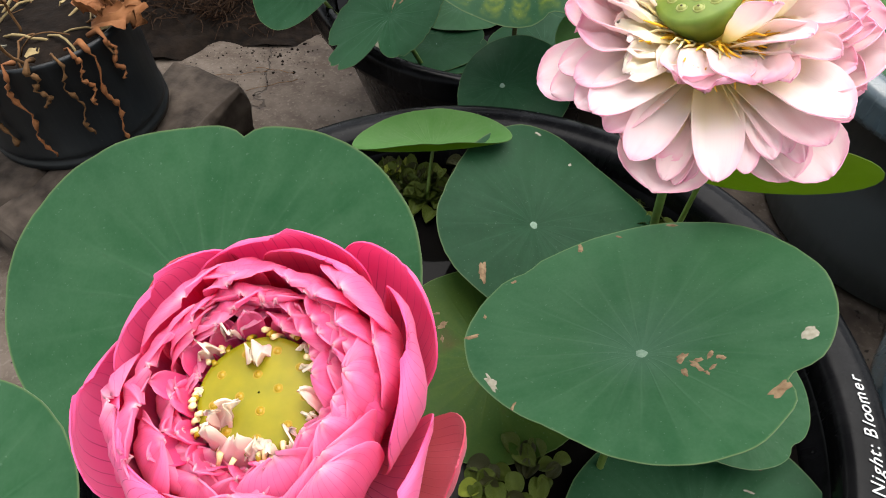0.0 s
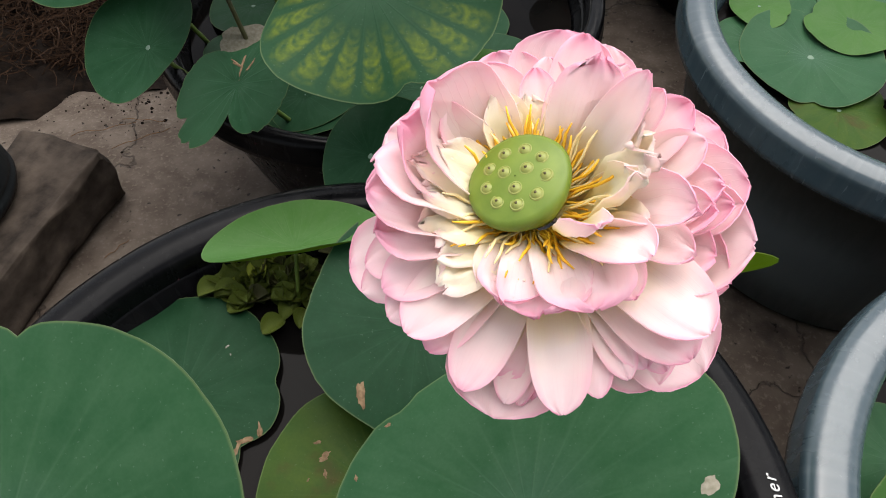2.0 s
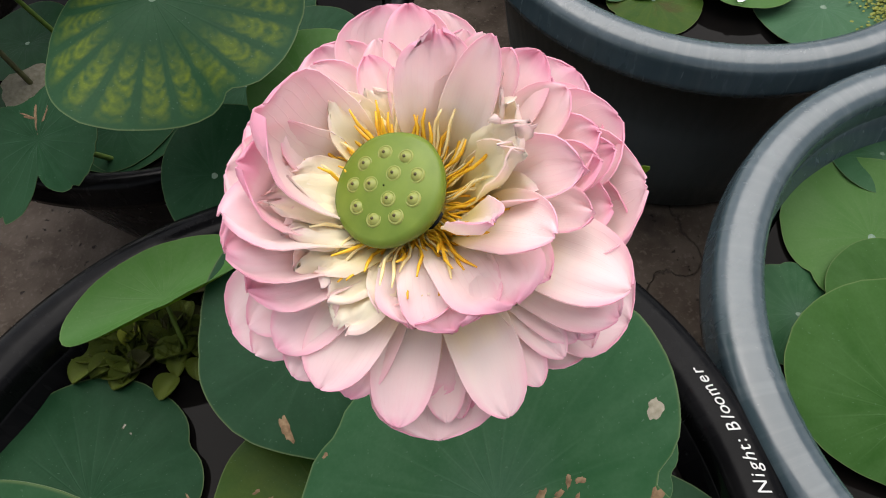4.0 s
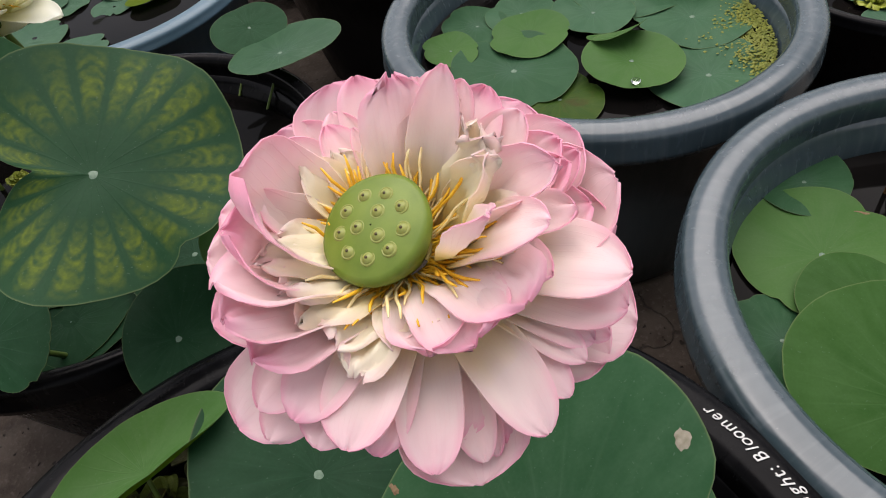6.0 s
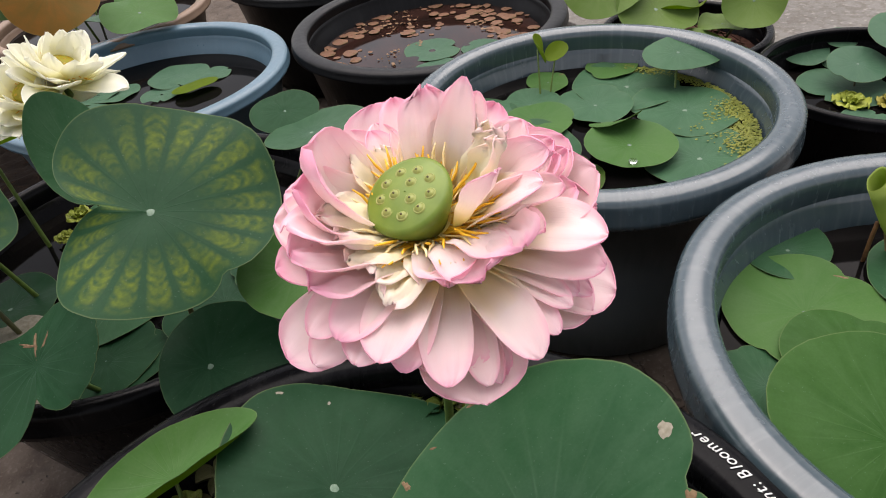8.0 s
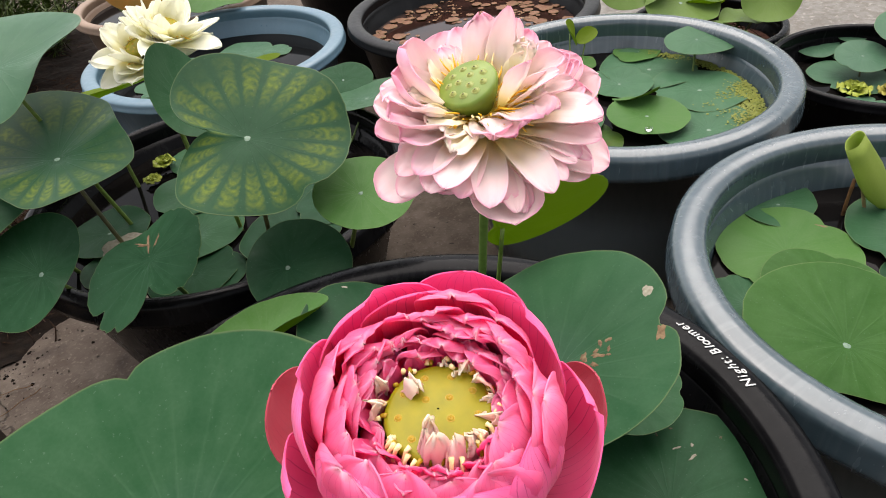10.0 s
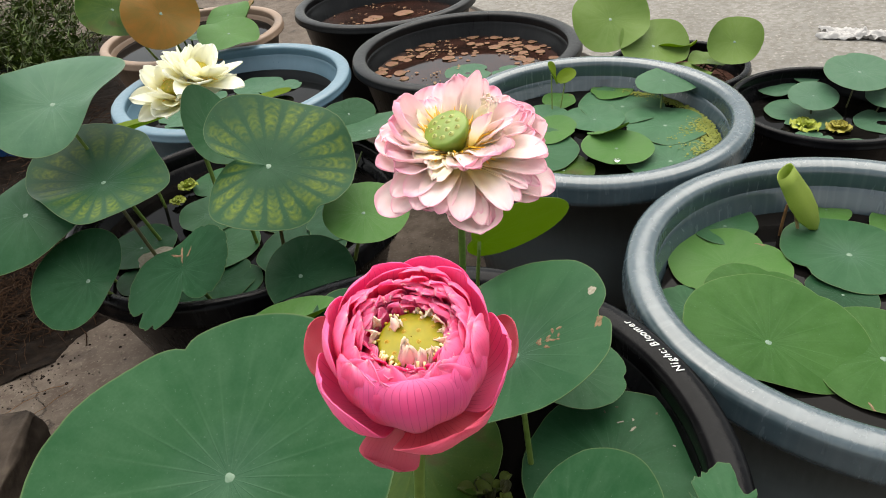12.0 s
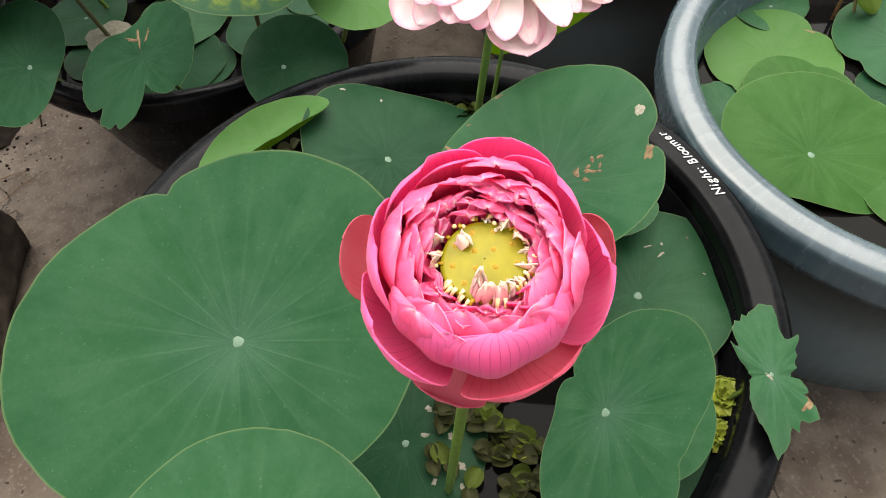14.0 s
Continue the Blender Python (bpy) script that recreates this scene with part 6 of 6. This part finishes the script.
for i, (x, y, z, r, nrm) in enumerate(((0.98, 0.9, 0.33, 0.088, (-0.35, -0.6)), (1.02, 0.81, 0.28, 0.08, (-0.1, -0.4)), (1.13, 0.69, 0.285, 0.058, (-0.5, -0.7)), (1.09, 0.72, 0.25, 0.045, (0, 0)), (1.08, 0.8, 0.26, 0.05, (0.2, 0.4)), (1.0, 0.7, 0.245, 0.05, (0, 0)))):
    lotus_leaf((x, y, z), nrm, [r, 0.0, 0.0, 0.004, 0.003], (1.06 + (x - 1.06) * 0.3, 0.775 + (y - 0.775) * 0.3, 0.2), [LIME if i == 4 else YELLOWISH, LIME], "fresh green lotus leaf rising from the pot", "leaves in the soil pot", seed=140 + i, stalk=0.0025, rings=7, seg=60, wave=(0.12, 3, i), cup=0.1, stalk_mat=STALK_BROWN)
for i, (x, y, z, r, nrm, m) in enumerate(((0.37, 1.62, 0.31, 0.075, (0.1, -0.3), FRESH), (0.28, 1.72, 0.3, 0.06, (0.1, 0.1), GREEN), (0.42, 1.75, 0.32, 0.06, (-0.2, -0.2), FRESH), (0.48, 1.85, 0.31, 0.05, (0, 0.3), AGEING), (0.34, 1.9, 0.33, 0.06, (0.2, 0), GREEN), (0.22, 1.6, 0.4, 0.09, (0.25, -1.3), BROWNLEAF), (0.5, 1.78, 0.33, 0.05, (-0.4, 0.2), BROWNLEAF), (0.13, 1.66, 0.42, 0.08, (0.6, -1.1), AGEING))):
    lotus_leaf((x, y, z), nrm, [r, 0.0, 0.0, 0.006, 0.006], (0.345 + (x - 0.345) * 0.5, 1.86 + (y - 1.86) * 0.5, 0.24), [m, UNDER], "withered orange-brown lotus leaf" if m is BROWNLEAF else "green lotus leaf in the tan tub", "lotus leaves in the tan tub", seed=150 + i, wave=(0.1, 3, i), rings=7, seg=60)


def feathery_plant(x, y, seed, h):
    rng = random.Random(seed)
    ob = thing("feathery_plant", (x, y, 0), "bushy fine-leaved yellow-green plant on the floor", "plant", "feathery plants")
    verts, faces = [], []
    for _ in range(26):
        a, lean = rng.uniform(0, 6.28), rng.uniform(0.1, 0.8)
        p, d = Vector((rng.gauss(0, 0.03), rng.gauss(0, 0.03), 0)), Vector((math.cos(a) * lean, math.sin(a) * lean, 1)).normalized()
        pts = [p]
        for k in range(9):
            p = p + d * h / 9
            d = (d + Vector((math.cos(a), math.sin(a), -0.25)) * 0.07).normalized()
            pts.append(p)
            for _ in range(14):
                q = p + Vector((rng.gauss(0, 1), rng.gauss(0, 1), rng.gauss(0, 0.7))) * h * 0.045
                e = (q - p).normalized() * h * rng.uniform(0.08, 0.16)
                sd = e.cross(Vector((rng.random(), rng.random(), 1))).normalized() * h * 0.009
                o = len(verts)
                verts += [p, p + e * 0.5 + sd, p + e, p + e * 0.5 - sd + Vector((0, 0, 0.002))]
                faces += [(o, o + 1, o + 2, o + 3)]
        put(new("stem", tube(pts, 0.002, STALK_BROWN, "stem", 5)), ob, Matrix.Identity(4))
    tagged(part("foliage", mesh_of("foliage", verts, faces, FEATHER, smooth=False), ob), "fine feathery leaves", "", "", "stuff")


for i, (x, y, h) in enumerate(((-0.12, 2.35, 0.32), (0.05, 2.6, 0.34), (-0.35, 2.5, 0.35), (-0.05, 3.0, 0.4), (-0.55, 2.2, 0.3))):
    feathery_plant(x, y, 60 + i, h)

# crumpled white cloth on the pavement
verts, faces, N = [], [], 40
for j in range(N + 1):
    for i in range(N + 1):
        u_, v_ = i / N - 0.5, j / N - 0.5
        z = 0.014 + 0.03 * abs(noise.noise((u_ * 5, v_ * 5, 4))) + 0.012 * abs(noise.noise((u_ * 14, v_ * 14, 1)))
        edge = 1 + 0.3 * noise.noise((u_ * 3, v_ * 3, 9))
        verts.append((u_ * 0.2 * edge, v_ * 0.09 * edge, z))
for j in range(N):
    for i in range(N):
        a = j * (N + 1) + i
        faces.append((a, a + 1, a + N + 2, a + N + 1))
off = len(verts)
verts += [(x, y, z - 0.002) for x, y, z in verts]
faces += [tuple(off + k for k in f[::-1]) for f in faces]
cl = part("cloth", mesh_of("cloth", verts, faces, CLOTH))
cl.matrix_world = pose(2.06, 0.875, 0, 0, 0, -62)
tagged(cl, "crumpled white cloth lying on the pavement", "cloth")

# ---------------------------------------------------------------- the dark pot with dried plants on the stone slab
pot = thing("plant_pot", (-0.525, 0.76, 0.092), "dark blue-black pot of dried plants on a stone slab", "pot")
part("body", lathe([(0.001, 0.004), (0.1, 0.0), (0.117, 0.0), (0.119, 0.006), (0.1185, 0.012), (0.116, 0.014), (0.1165, 0.02), (0.118, 0.024), (0.116, 0.028), (0.116, 0.09), (0.116, 0.15), (0.118, 0.158), (0.116, 0.162), (0.111, 0.16), (0.108, 0.14), (0.001, 0.135)], 80, NAVY, "body", 0.01), pot)
soil = lathe([(0.108, 0.138), (0.07, 0.147), (0.03, 0.15), (0.001, 0.152)], 40, SOIL, "soil", 0.02)
part("soil", soil, pot)
rng = random.Random(77)
dried = thing("dried_plant", (-0.525, 0.76, 0.235), "withered straw-coloured plants with brown hanging strings", "plant")
for i in range(34):
    a = rng.uniform(0, 6.28)
    r = rng.uniform(0, 0.09)
    p = Vector((r * math.cos(a), r * math.sin(a), 0))
    d = Vector((rng.gauss(0, 0.7), rng.gauss(0, 0.7), rng.uniform(0.1, 0.7))).normalized()
    pts = []
    for k in range(7):
        pts.append(p.copy())
        p += d * rng.uniform(0.008, 0.02)
        d = (d + Vector((rng.gauss(0, 0.3), rng.gauss(0, 0.3), -0.22))).normalized()
    put(new("stem", tube(pts, rng.uniform(0.0008, 0.0022), STRAW if i % 3 else DRYVINE, "stem", 5)), dried, Matrix.Identity(4))
for i, (az, r, ln) in enumerate(((-38, 0.121, 0.14), (-56, 0.121, 0.11), (-84, 0.121, 0.13), (-104, 0.121, 0.11), (-24, 0.121, 0.06), (-70, 0.122, 0.05), (-46, 0.122, 0.07))):
    pts = [(0.09 * math.cos(radians(az)), 0.09 * math.sin(radians(az)), 0.012), (0.112 * math.cos(radians(az)), 0.112 * math.sin(radians(az)), 0.026)]
    for k in range(25):
        b_ = radians(az + 2.2 * math.sin(k * 0.5 + i) + rng.uniform(-0.7, 0.7))
        pts.append(((r + rng.uniform(0, 0.002)) * math.cos(b_), (r + rng.uniform(0, 0.002)) * math.sin(b_), 0.018 - ln * k / 24))
    put(new("hanging_string", tube(pts, [rng.choice((0.0008, 0.0012, 0.0018, 0.0034, 0.0042)) * rng.uniform(0.7, 1.2) for k in range(27)], DRYVINE if i % 2 else DRYLEAF, "hanging_string", 6)), dried, Matrix.Identity(4))
for i in range(26):
    a, r = rng.uniform(0, 6.28), 0.11 * math.sqrt(rng.random())
    put(new("withered_bit", petal_mesh(rng.uniform(0.015, 0.035), rng.uniform(0.006, 0.016), rng.uniform(-10, 50), rng.uniform(-60, 20), 0, 0, 0.9, STRAW if i % 3 else BLEACHED, 0.3, 2.0, 0.6, i + 40, 5, 7, tear=0.5)), dried, pose(r * math.cos(a), r * math.sin(a), rng.uniform(0, 0.03), 0, 0, rng.uniform(0, 360)))
for i in range(7):
    a, r = rng.uniform(0, 6.28), rng.uniform(0.03, 0.1)
    if i < 4:
        a, r = rng.uniform(-0.9, 0.9), rng.uniform(0.07, 0.11)
    ob = thing("dry_leaf", (-0.525 + r * math.cos(a), 0.76 + r * math.sin(a), 0.245 + rng.uniform(0, 0.035)), "crumpled orange-brown dead leaf on the pot", "leaf", "dry leaves")
    put(new("blade", petal_mesh(rng.uniform(0.045, 0.075), rng.uniform(0.028, 0.045), rng.uniform(0, 50), rng.uniform(-60, 10), 0, 0, 0.9, DRYLEAF, 0.6, 2.2, 0.5, i + 3, tear=0.5, pleat=2.0)), ob, spin(rng.uniform(-60, 90)))
reed = thing("straw", (-0.62, 0.9, 0.09), "long pale dry straw leaning over the soil", "straw")
put(new("stem", tube([(0, 0, 0.0), (0.06, 0.1, 0.06), (0.14, 0.24, 0.075)], 0.0025, STRAW, "stem", 6)), reed, Matrix.Identity(4))

# ---------------------------------------------------------------- floating ferns and lettuce of the black tub
floating_fern(-0.02, 0.10, W1 + 0.001, 30, 0.055, 1, 0.75)
floating_fern(-0.05, 0.458, W1 + 0.001, 46, 0.042, 2, 0.12, 1.25, (-0.118, 0.362, 0.097))
floating_fern(0.03, 0.465, W1 + 0.001, 12, 0.035, 5, 0.5)
floating_fern(0.045, 0.168, W1 + 0.001, 14, 0.035, 3, 0.4)
floating_fern(0.19, 0.42, W1 + 0.001, 10, 0.03, 4, 0.2)
water_lettuce(0.146, 0.02, W1 + 0.012, 0.017, 6, LETTUCE, "tiny yellow-green water lettuce at the rim")
water_lettuce(0.121, 0.0, W1 + 0.008, 0.015, 7, LETTUCE, "tiny yellow-green water lettuce at the rim")

# ---------------------------------------------------------------- the flowers
pale_flower((0.188, 0.396, W1), (0.110, 0.272, 0.579), (-0.42, -0.08, 0.90))
rose_flower((-0.072, 0.105, W1), (-0.050, 0.079, 0.589), (-0.06, -0.11, 1.0))
ivory_flower((0.06, 0.9, W8), (0.052, 0.928, 0.455), (-0.3, -0.35, 0.9), 0.95, 5, "creamy white double lotus flower with pointed petals")
ivory_flower((0.12, 0.93, W8), (0.096, 0.912, 0.478), (0.25, -0.2, 0.9), 0.95, 6, "smaller creamy white lotus flower beside the first")
